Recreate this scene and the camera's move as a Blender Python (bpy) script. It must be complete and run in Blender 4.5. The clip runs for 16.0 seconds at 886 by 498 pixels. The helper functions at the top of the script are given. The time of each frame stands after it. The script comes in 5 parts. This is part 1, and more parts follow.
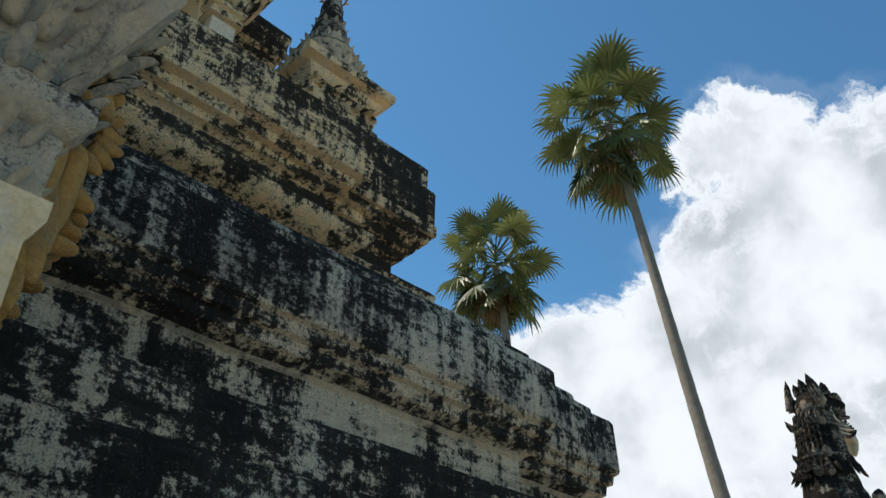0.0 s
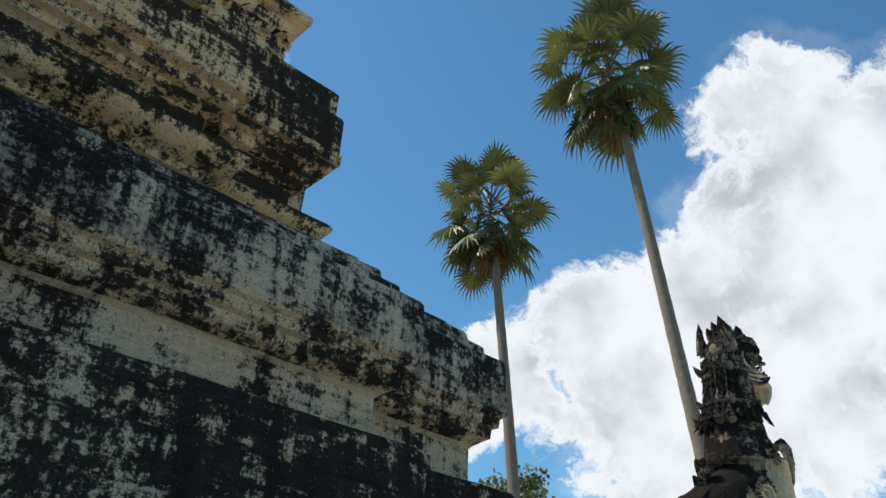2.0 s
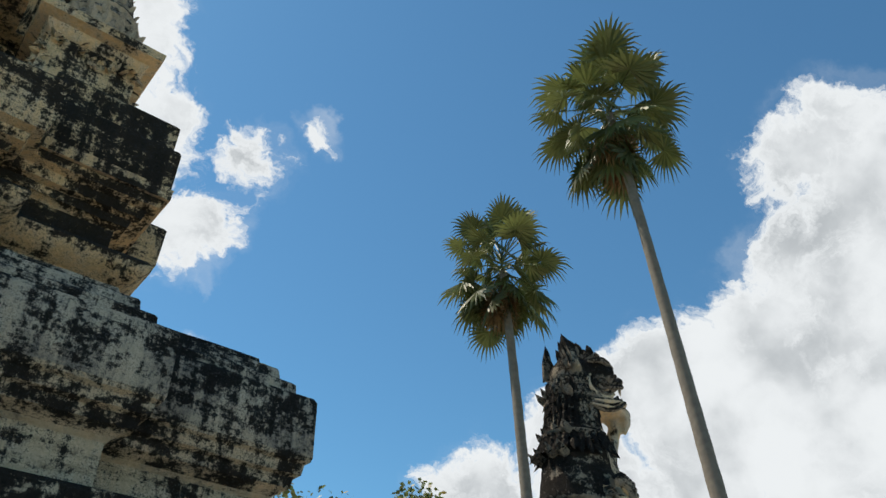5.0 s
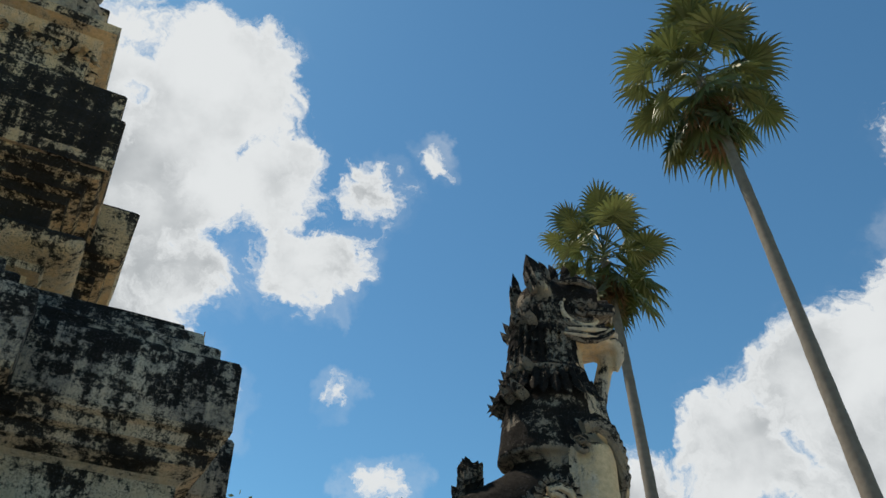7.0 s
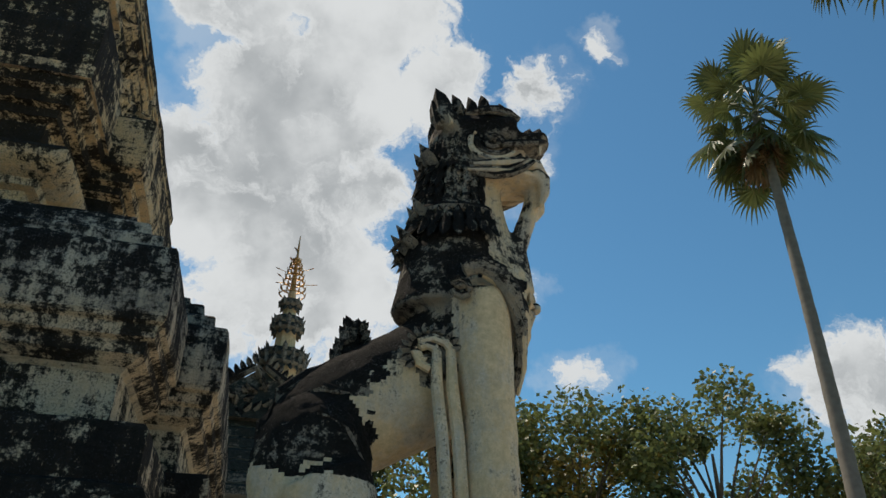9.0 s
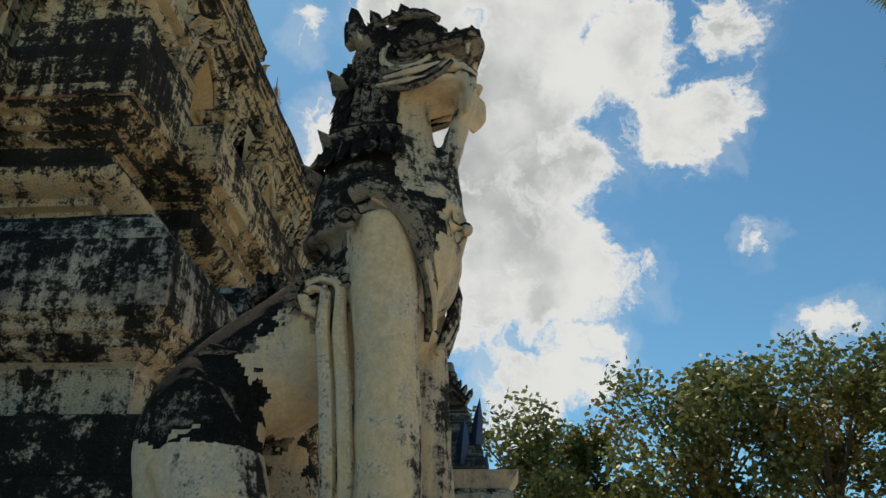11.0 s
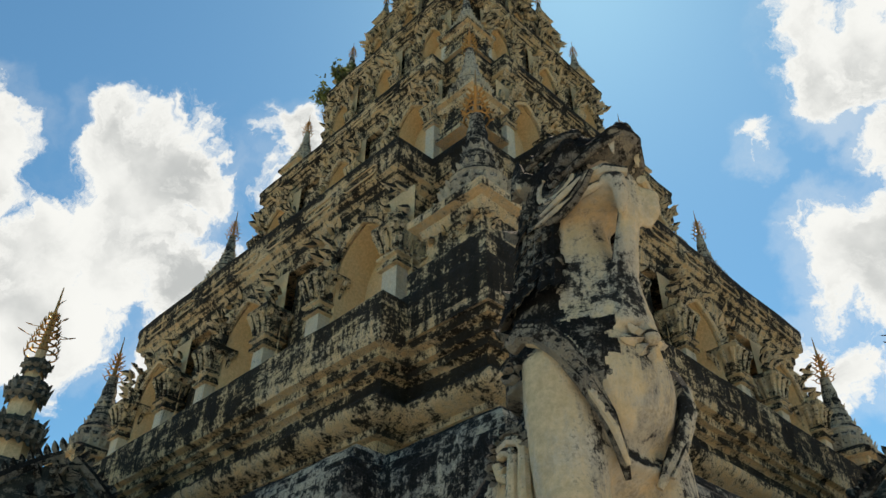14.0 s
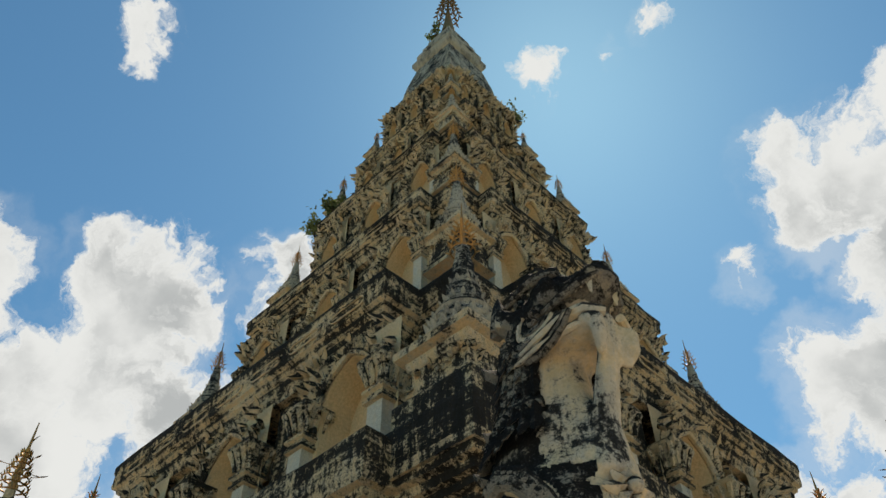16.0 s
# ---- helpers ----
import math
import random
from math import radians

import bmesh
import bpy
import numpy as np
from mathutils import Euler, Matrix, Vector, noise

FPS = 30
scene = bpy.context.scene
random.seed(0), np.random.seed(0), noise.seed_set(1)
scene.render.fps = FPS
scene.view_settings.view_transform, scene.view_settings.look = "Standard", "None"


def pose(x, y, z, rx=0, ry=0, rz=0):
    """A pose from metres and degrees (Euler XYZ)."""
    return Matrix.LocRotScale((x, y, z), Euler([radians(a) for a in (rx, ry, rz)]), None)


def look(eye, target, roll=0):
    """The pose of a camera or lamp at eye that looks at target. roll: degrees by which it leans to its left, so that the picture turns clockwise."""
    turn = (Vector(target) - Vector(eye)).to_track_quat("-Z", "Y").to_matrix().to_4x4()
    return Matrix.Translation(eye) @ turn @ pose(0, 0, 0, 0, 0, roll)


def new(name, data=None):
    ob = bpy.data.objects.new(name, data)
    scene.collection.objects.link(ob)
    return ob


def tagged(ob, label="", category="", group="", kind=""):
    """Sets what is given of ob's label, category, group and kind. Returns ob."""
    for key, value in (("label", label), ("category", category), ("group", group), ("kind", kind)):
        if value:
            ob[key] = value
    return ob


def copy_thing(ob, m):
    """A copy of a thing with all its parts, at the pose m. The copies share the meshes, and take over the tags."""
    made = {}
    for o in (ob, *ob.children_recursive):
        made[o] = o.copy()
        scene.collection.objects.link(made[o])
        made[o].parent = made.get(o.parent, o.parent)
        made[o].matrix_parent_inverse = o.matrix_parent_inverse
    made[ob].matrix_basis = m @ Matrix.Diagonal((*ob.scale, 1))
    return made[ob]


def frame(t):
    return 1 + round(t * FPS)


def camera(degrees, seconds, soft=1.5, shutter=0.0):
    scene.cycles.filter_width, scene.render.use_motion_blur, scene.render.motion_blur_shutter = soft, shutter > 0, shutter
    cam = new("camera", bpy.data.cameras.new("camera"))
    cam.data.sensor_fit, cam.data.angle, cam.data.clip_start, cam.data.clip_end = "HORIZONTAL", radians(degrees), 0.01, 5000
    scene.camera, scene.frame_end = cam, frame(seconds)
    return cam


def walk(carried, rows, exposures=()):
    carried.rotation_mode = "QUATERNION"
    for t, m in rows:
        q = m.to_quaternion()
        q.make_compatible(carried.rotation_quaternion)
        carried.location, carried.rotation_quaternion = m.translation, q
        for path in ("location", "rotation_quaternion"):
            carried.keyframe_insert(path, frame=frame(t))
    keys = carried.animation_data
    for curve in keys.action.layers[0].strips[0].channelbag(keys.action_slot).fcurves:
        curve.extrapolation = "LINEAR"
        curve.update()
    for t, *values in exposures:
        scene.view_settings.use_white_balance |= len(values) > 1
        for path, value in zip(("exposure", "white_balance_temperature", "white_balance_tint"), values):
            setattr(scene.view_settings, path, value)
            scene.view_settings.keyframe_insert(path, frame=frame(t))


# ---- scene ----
cam = camera(57.6, 16.0)
PATH = [
    (0, (1.432, -10.989, 1.166), (2.598, -9.806, 2.28), 0.8),
    (0.5, (1.734, -11.13, 1.203), (2.913, -9.955, 2.312), 1.4),
    (1, (2.035, -11.166, 1.215), (3.184, -9.953, 2.314), 2.4),
    (1.5, (2.308, -11.247, 1.23), (3.449, -10.009, 2.31), 3.0),
    (2, (2.598, -11.427, 1.271), (3.771, -10.165, 2.286), 2.7),
    (2.5, (2.837, -11.539, 1.267), (3.992, -10.288, 2.316), 2.6),
    (3, (3.176, -11.684, 1.31), (4.278, -10.449, 2.431), 2.6),
    (3.5, (3.516, -11.915, 1.351), (4.580, -10.662, 2.491), 1.6),
    (4, (3.817, -12.024, 1.352), (4.867, -10.764, 2.497), 1.9),
    (4.5, (4.170, -12.185, 1.371), (5.207, -10.914, 2.516), 2.0),
    (7, (6.331, -11.774, 1.565), (7.055, -10.328, 2.742), 1.9),
    (7.5, (6.702, -11.793, 1.584), (7.386, -10.264, 2.678), 2.7),
    (8, (7.094, -11.723, 1.577), (7.763, -10.184, 2.664), 2.7),
    (8.5, (7.504, -11.76, 1.581), (8.122, -10.172, 2.627), 1.8),
    (8.7, (7.662, -11.774, 1.619), (8.174, -10.11, 2.603), 2.1),
    (10.8, (9.048, -11.341, 1.708), (9.047, -9.547, 2.593), 1.3),
    (11, (9.171, -11.322, 1.706), (9.021, -9.539, 2.6), 0.8),
    (11.5, (9.503, -11.243, 1.723), (8.955, -9.541, 2.621), 1.3),
    (12, (9.700, -11.082, 1.735), (9.002, -9.537, 2.797), 0.8),
    (12.5, (9.939, -10.983, 1.729), (9.092, -9.584, 2.881), -0.5),
    (13, (10.117, -10.89, 1.733), (9.116, -9.56, 2.842), -0.7),
    (13.5, (10.156, -10.766, 1.742), (9.038, -9.544, 2.862), 0.3),
    (14, (10.238, -10.723, 1.757), (9.095, -9.607, 2.96), 0.4),
    (14.5, (10.265, -10.727, 1.76), (9.137, -9.651, 3.013), 0.6),
    (15, (10.283, -10.728, 1.774), (9.176, -9.68, 3.069), 0.4),
    (15.5, (10.275, -10.702, 1.799), (9.225, -9.697, 3.172), 0.5),
    (16, (10.277, -10.689, 1.813), (9.299, -9.704, 3.253), -0.3),
]
walk(cam, [(t, look(eye, target, roll)) for t, eye, target, roll in PATH],
     [(0.0, 0.1, 6600, 10), (3.5, 0.0, 6750, 10), (7.0, -0.2, 6900, 10), (8.5, -0.35, 6900, 10), (11.0, -0.25, 7250, 10), (13.5, 0.08, 7350, 10), (16.0, -0.15, 7250, 10)])


# ---- sky, sun ----
SUN_AZ, SUN_EL = radians(-30), radians(57)
sun_way = Vector((math.sin(SUN_AZ) * math.cos(SUN_EL), math.cos(SUN_AZ) * math.cos(SUN_EL), math.sin(SUN_EL)))
sun = new("sun", bpy.data.lights.new("sun", "SUN"))
sun.data.energy, sun.data.angle, sun.data.color = 5.0, radians(0.6), (1.0, 0.91, 0.78)
sun.matrix_world = look((0, 0, 60), Vector((0, 0, 60)) - sun_way)

# cloud puffs: azimuth from +y towards +x, elevation, radius, in degrees
EAST_BANK = [(73.6, 35.4, 3.3), (75.8, 32.1, 4), (69.5, 36.5, 2.2), (69.8, 30.1, 3.3), (75.8, 26.4, 5.4), (65.9, 23.1, 5.2), (57.6, 22, 3.6),
             (70.5, 18.6, 5.4), (60.7, 17.1, 4.3), (51.2, 19, 3.3), (43.7, 16, 2.5), (82, 30, 5), (84, 20, 6)]
NORTH_BANK = [(3.6, 44.3, 4), (3.7, 38.2, 4), (5.7, 32.8, 2.9), (15.8, 34.2, 2.7), (19.5, 40.5, 1.9), (10.9, 39.9, 2.9), (25.9, 42.6, 1.2),
              (18.8, 25, 1), (23.4, 19.1, 1.3), (6.9, 47.3, 2.2), (1.3, 32, 4), (-0.5, 39.1, 3.3), (3.2, 25.1, 4), (5, 18.3, 2.4),
              (0.8, 16.1, 2.5), (10, 23.5, 1.4), (-15.7, 33, 1.2), (-5, 44, 3.6), (-1.3, 37.6, 5), (-9.1, 31.2, 4.6), (-2.4, 29.8, 5),
              (-2.3, 23.4, 3.3), (-15.5, 26, 2.2), (-8.8, 45, 3), (-12.9, 33.6, 3), (18.1, 30.8, 0.6)]
WEST_BANK = [(-71.3, 40.1, 4), (-72.9, 34.6, 3.6), (-77.7, 31.8, 3.3), (-61.1, 43.6, 1.6), (-59.5, 40.4, 2), (-76.1, 27.8, 3.6), (-66, 33, 3),
             (-81.4, 55.9, 1.6), (-33.2, 57.6, 1.6), (-17.4, 41.1, 1.3), (-23, 58.1, 0.7), (-16.5, 59, 1), (-86, 36, 4), (-64, 26, 4)]

world = bpy.data.worlds.new("sky")
scene.world = world
world.use_nodes = True


def build_sky():
    nt = world.node_tree
    nt.nodes.clear()
    n = lambda kind, **kw: node(nt, kind, **kw)
    out = n("ShaderNodeOutputWorld")
    bg = n("ShaderNodeBackground")
    sky = n("ShaderNodeTexSky")
    sky.sky_type, sky.sun_disc, sky.sun_elevation, sky.sun_rotation = "NISHITA", False, SUN_EL, SUN_AZ
    sky.air_density, sky.dust_density, sky.ozone_density = 1.0, 0.25, 1.6
    tc = n("ShaderNodeTexCoord")
    L = nt.links.new
    hsv = n("ShaderNodeVectorMath", operation="MULTIPLY")
    hsv.inputs[1].default_value = SKY_TINT
    L(sky.outputs[0], hsv.inputs[0])
    # ragged edges: the direction is shifted by two sizes of noise
    warp = n("ShaderNodeTexNoise")
    warp.inputs["Scale"].default_value, warp.inputs["Detail"].default_value, warp.inputs["Roughness"].default_value = 6.0, 6.0, 0.62
    L(tc.outputs["Generated"], warp.inputs["Vector"])
    off = n("ShaderNodeVectorMath", operation="MULTIPLY_ADD")
    off.inputs[1].default_value, off.inputs[2].default_value = (0.17,) * 3, (-0.085,) * 3
    L(warp.outputs["Color"], off.inputs[0])
    way = n("ShaderNodeVectorMath", operation="ADD")
    L(tc.outputs["Generated"], way.inputs[0]), L(off.outputs[0], way.inputs[1])
    unit = n("ShaderNodeVectorMath", operation="NORMALIZE")
    L(way.outputs[0], unit.inputs[0])
    last = None
    for az, el, r in [(az - 2.5, el + 1.8, r * 1.12) for az, el, r in EAST_BANK] + NORTH_BANK + WEST_BANK:
        a, e = radians(az), radians(el)
        dot = n("ShaderNodeVectorMath", operation="DOT_PRODUCT")
        dot.inputs[1].default_value = (math.sin(a) * math.cos(e), math.cos(a) * math.cos(e), math.sin(e))
        L(unit.outputs[0], dot.inputs[0])
        mr = n("ShaderNodeMapRange", clamp=False)
        mr.inputs["From Min"].default_value, mr.inputs["From Max"].default_value = math.cos(radians(r * 1.45)), 1.0
        L(dot.outputs["Value"], mr.inputs["Value"])
        mr.inputs["To Max"].default_value = min(1.7, 0.12 + 0.32 * r)
        mr.inputs["To Min"].default_value = -0.12 if r < 2 else 0.0
        if last is None:
            last = mr.outputs[0]
        else:
            mx = n("ShaderNodeMath", operation="SMOOTH_MAX")
            mx.inputs[2].default_value = 0.12
            L(last, mx.inputs[0]), L(mr.outputs[0], mx.inputs[1])
            last = mx.outputs[0]
    clampn = n("ShaderNodeClamp")
    clampn.inputs["Min"].default_value, clampn.inputs["Max"].default_value = -0.6, 1.2
    L(last, clampn.inputs[0])
    fine = n("ShaderNodeTexNoise")
    fine.inputs["Scale"].default_value, fine.inputs["Detail"].default_value, fine.inputs["Roughness"].default_value = 17.0, 9.0, 0.66
    L(unit.outputs[0], fine.inputs["Vector"])
    fm = n("ShaderNodeMath", operation="MULTIPLY_ADD")
    fm.inputs[1].default_value, fm.inputs[2].default_value = 3.1, -1.6
    L(fine.outputs["Fac"], fm.inputs[0])
    dens = n("ShaderNodeMath", operation="ADD")
    L(clampn.outputs[0], dens.inputs[0]), L(fm.outputs[0], dens.inputs[1])
    alpha = n("ShaderNodeMapRange", interpolation_type="SMOOTHSTEP")
    alpha.inputs["From Min"].default_value, alpha.inputs["From Max"].default_value = 0.0, 0.6
    L(dens.outputs[0], alpha.inputs["Value"])
    # thin veil that trails off round the banks
    veil = n("ShaderNodeTexNoise")
    veil.inputs["Scale"].default_value, veil.inputs["Detail"].default_value, veil.inputs["Roughness"].default_value = 4.0, 7.0, 0.6
    L(unit.outputs[0], veil.inputs["Vector"])
    vm = n("ShaderNodeMapRange", interpolation_type="SMOOTHSTEP")
    vm.inputs["From Min"].default_value, vm.inputs["From Max"].default_value, vm.inputs["To Max"].default_value = 0.42, 0.72, 0.38
    L(veil.outputs["Fac"], vm.inputs["Value"])
    near = n("ShaderNodeMapRange", interpolation_type="SMOOTHSTEP")
    near.inputs["From Min"].default_value, near.inputs["From Max"].default_value = -0.6, 0.1
    L(clampn.outputs[0], near.inputs["Value"])
    thin = n("ShaderNodeMath", operation="MULTIPLY")
    L(vm.outputs[0], thin.inputs[0]), L(near.outputs[0], thin.inputs[1])
    cover = n("ShaderNodeMath", operation="MAXIMUM")
    L(alpha.outputs[0], cover.inputs[0]), L(thin.outputs[0], cover.inputs[1])
    # grey hearts, white rims
    heart = n("ShaderNodeTexNoise")
    heart.inputs["Scale"].default_value, heart.inputs["Detail"].default_value = 7.5, 6.0
    L(tc.outputs["Generated"], heart.inputs["Vector"])
    hm = n("ShaderNodeMapRange", interpolation_type="SMOOTHSTEP")
    hm.inputs["From Min"].default_value, hm.inputs["From Max"].default_value = 0.38, 0.68
    L(heart.outputs["Fac"], hm.inputs["Value"])
    deep = n("ShaderNodeMapRange", interpolation_type="SMOOTHSTEP")
    deep.inputs["From Min"].default_value, deep.inputs["From Max"].default_value = 0.4, 1.25
    L(dens.outputs[0], deep.inputs["Value"])
    grey = n("ShaderNodeMath", operation="MULTIPLY")
    L(hm.outputs[0], grey.inputs[0]), L(deep.outputs[0], grey.inputs[1])
    col = n("ShaderNodeMix", data_type="RGBA")
    col.inputs["A"].default_value = (*CLOUD_LIT, 1)
    col.inputs["B"].default_value = (*CLOUD_GREY, 1)
    L(grey.outputs[0], col.inputs["Factor"])
    mix = n("ShaderNodeMix", data_type="RGBA")
    L(cover.outputs[0], mix.inputs["Factor"]), L(hsv.outputs[0], mix.inputs["A"]), L(col.outputs["Result"], mix.inputs["B"])
    L(mix.outputs["Result"], bg.inputs["Color"])
    bg.inputs["Strength"].default_value = SKY_STRENGTH
    L(bg.outputs[0], out.inputs[0])


SKY_STRENGTH, SKY_TINT = 0.1, (0.70, 1.26, 1.42)
CLOUD_LIT, CLOUD_GREY = (8.5, 9.1, 9.7), (4.9, 5.4, 5.9)


def node(nt, kind, **kw):
    nd = nt.nodes.new(kind)
    for k, v in kw.items():
        if k == "operation":
            nd.operation = v
        elif k == "data_type":
            nd.data_type = v
        elif k == "interpolation_type":
            nd.interpolation_type = v
        elif k == "clamp":
            nd.clamp = v
        elif k == "blend_type":
            nd.blend_type = v
    return nd


build_sky()


# ---- materials ----
def plaster(name, clean, lime, mould=0.5, streak=0.5, black=(0.0085, 0.007, 0.0062), bump=0.9, size=1.0, clean_under=0.25, brown=0.0, grey=0.4):
    """Lime plaster with grey lime bloom and black mould in patches and runs; rain-washed sides carry more of it than undersides."""
    m = bpy.data.materials.new(name)
    m.use_nodes = True
    nt = m.node_tree
    bsdf = nt.nodes["Principled BSDF"]
    L = nt.links.new
    geo = node(nt, "ShaderNodeNewGeometry")

    def noise_at(scale, detail=4.0, rough=0.55, stretch=None):
        t = node(nt, "ShaderNodeTexNoise")
        t.inputs["Scale"].default_value, t.inputs["Detail"].default_value, t.inputs["Roughness"].default_value = scale * size, detail, rough
        if stretch:
            mp = node(nt, "ShaderNodeVectorMath", operation="MULTIPLY")
            mp.inputs[1].default_value = stretch
            L(geo.outputs["Position"], mp.inputs[0])
            L(mp.outputs[0], t.inputs["Vector"])
        else:
            L(geo.outputs["Position"], t.inputs["Vector"])
        return t.outputs["Fac"]

    def ramp(v, lo, hi):
        r = node(nt, "ShaderNodeMapRange", interpolation_type="SMOOTHSTEP")
        r.inputs["From Min"].default_value, r.inputs["From Max"].default_value = lo, hi
        L(v, r.inputs["Value"])
        return r.outputs[0]

    def math2(op, a, b, c=None):
        q = node(nt, "ShaderNodeMath", operation=op)
        for k, v in enumerate((a, b, c)):
            if v is None:
                continue
            if isinstance(v, (int, float)):
                q.inputs[k].default_value = v
            else:
                L(v, q.inputs[k])
        return q.outputs[0]

    def mixc(f, a, b):
        q = node(nt, "ShaderNodeMix", data_type="RGBA")
        L(f, q.inputs["Factor"])
        for k, v in (("A", a), ("B", b)):
            if isinstance(v, tuple):
                q.inputs[k].default_value = (*v, 1)
            else:
                L(v, q.inputs[k])
        return q.outputs["Result"]

    big = noise_at(1.1, 4, 0.55)
    mid = noise_at(4.5, 9, 0.72)
    fine = noise_at(26.0, 8, 0.78)
    speck = noise_at(85.0, 3, 0.6)
    runs = noise_at(1.0, 7, 0.68, (8, 8, 0.8))
    flat = noise_at(1.0, 7, 0.68, (2.2, 2.2, 13))
    sep = node(nt, "ShaderNodeSeparateXYZ")
    L(geo.outputs["Normal"], sep.inputs[0])
    up = ramp(sep.outputs[2], -0.75, 0.75)
    # lime bloom over the clean coat
    base = mixc(ramp(math2("ADD", math2("MULTIPLY", mid, 0.6), math2("MULTIPLY", runs, 0.4)), 0.42, 0.58), clean, lime)
    grain = mixc(ramp(fine, 0.3, 0.72), (0.74, 0.71, 0.66), (1.10, 1.09, 1.07))
    mul = node(nt, "ShaderNodeMix", data_type="RGBA", blend_type="MULTIPLY")
    mul.inputs["Factor"].default_value = 1.0
    L(base, mul.inputs["A"]), L(grain, mul.inputs["B"])
    base = mul.outputs["Result"]
    if brown:
        base = mixc(math2("MULTIPLY", ramp(flat, 0.5, 0.66), brown), base, (0.10, 0.075, 0.045))
    # grey lichen that rain has spread in broad runs and speckles
    wash = ramp(math2("ADD", math2("MULTIPLY", runs, 0.35), math2("ADD", math2("MULTIPLY", big, 0.35), math2("MULTIPLY", fine, 0.3))), 0.56 - 0.14 * grey, 0.64 - 0.14 * grey)
    lichen = mixc(ramp(speck, 0.40, 0.62), (0.10, 0.09, 0.08), (0.41, 0.365, 0.315))
    base = mixc(math2("MULTIPLY", wash, 0.35 + 0.55 * grey), base, lichen)
    # mould: broad fields, torn by fine grain, with runs below and level bands along the courses
    s = math2("MULTIPLY", big, 0.42)
    s = math2("ADD", s, math2("MULTIPLY", mid, 0.6))
    s = math2("ADD", s, math2("MULTIPLY", fine, 0.7))
    s = math2("ADD", s, math2("MULTIPLY", runs, streak))
    s = math2("ADD", s, math2("MULTIPLY", flat, 0.45))
    s = math2("ADD", s, math2("MULTIPLY", up, clean_under))
    centre = 0.5 * (0.42 + 0.6 + 0.7 + streak + 0.45) + clean_under * 0.5
    edge = centre + (0.5 - mould) * 0.7
    mask = ramp(s, edge - 0.045, edge + 0.055)
    thin = ramp(s, edge - 0.22, edge + 0.02)
    dots = ramp(speck, 0.50, 0.60)
    base = mixc(math2("MULTIPLY", math2("MULTIPLY", thin, dots), 0.75), base, tuple(4 * c + 0.02 for c in black))
    soot = mixc(ramp(fine, 0.42, 0.68), black, tuple(1.8 * c + 0.003 for c in black))
    soot = mixc(math2("MULTIPLY", math2("MULTIPLY", ramp(mid, 0.45, 0.62), ramp(speck, 0.56, 0.66)), 0.5), soot, (0.15, 0.147, 0.14))
    colour = mixc(math2("MULTIPLY", mask, 0.96), base, soot)
    L(colour, bsdf.inputs["Base Color"])
    bsdf.inputs["Roughness"].default_value = 0.9
    bsdf.inputs["Specular IOR Level"].default_value = 0.08
    b = node(nt, "ShaderNodeBump")
    b.inputs["Strength"].default_value, b.inputs["Distance"].default_value = bump, 0.03
    L(math2("ADD", math2("MULTIPLY", fine, 0.9), math2("ADD", math2("MULTIPLY", mid, 0.9), math2("MULTIPLY", mask, -0.12))), b.inputs["Height"])
    L(b.outputs[0], bsdf.inputs["Normal"])
    return m


def plain(name, colour, rough=0.7, metal=0.0, vary=0.25, scale=12.0, bump=0.2, random_hue=0.0, translucent=0.0):
    m = bpy.data.materials.new(name)
    m.use_nodes = True
    nt = m.node_tree
    bsdf = nt.nodes["Principled BSDF"]
    L = nt.links.new
    geo = node(nt, "ShaderNodeNewGeometry")
    t = node(nt, "ShaderNodeTexNoise")
    t.inputs["Scale"].default_value, t.inputs["Detail"].default_value = scale, 6.0
    L(geo.outputs["Position"], t.inputs["Vector"])
    q = node(nt, "ShaderNodeMix", data_type="RGBA")
    q.inputs["A"].default_value = (*(c * (1 - vary) for c in colour), 1)
    q.inputs["B"].default_value = (*(min(1, c * (1 + vary)) for c in colour), 1)
    L(t.outputs["Fac"], q.inputs["Factor"])
    col = q.outputs["Result"]
    if random_hue:
        isl = node(nt, "ShaderNodeHueSaturation")
        mr = node(nt, "ShaderNodeMapRange")
        mr.inputs["To Min"].default_value, mr.inputs["To Max"].default_value = 1 - random_hue, 1 + random_hue
        L(geo.outputs["Random Per Island"], mr.inputs["Value"])
        L(mr.outputs[0], isl.inputs["Value"])
        L(col, isl.inputs["Color"])
        col = isl.outputs[0]
    L(col, bsdf.inputs["Base Color"])
    bsdf.inputs["Roughness"].default_value, bsdf.inputs["Metallic"].default_value = rough, metal
    b = node(nt, "ShaderNodeBump")
    b.inputs["Strength"].default_value, b.inputs["Distance"].default_value = bump, 0.02
    L(t.outputs["Fac"], b.inputs["Height"])
    L(b.outputs[0], bsdf.inputs["Normal"])
    if translucent:
        tr = node(nt, "ShaderNodeBsdfTranslucent")
        L(col, tr.inputs["Color"])
        mx = node(nt, "ShaderNodeMixShader")
        mx.inputs[0].default_value = translucent
        L(bsdf.outputs[0], mx.inputs[1]), L(tr.outputs[0], mx.inputs[2])
        L(mx.outputs[0], nt.nodes["Material Output"].inputs["Surface"])
    return m


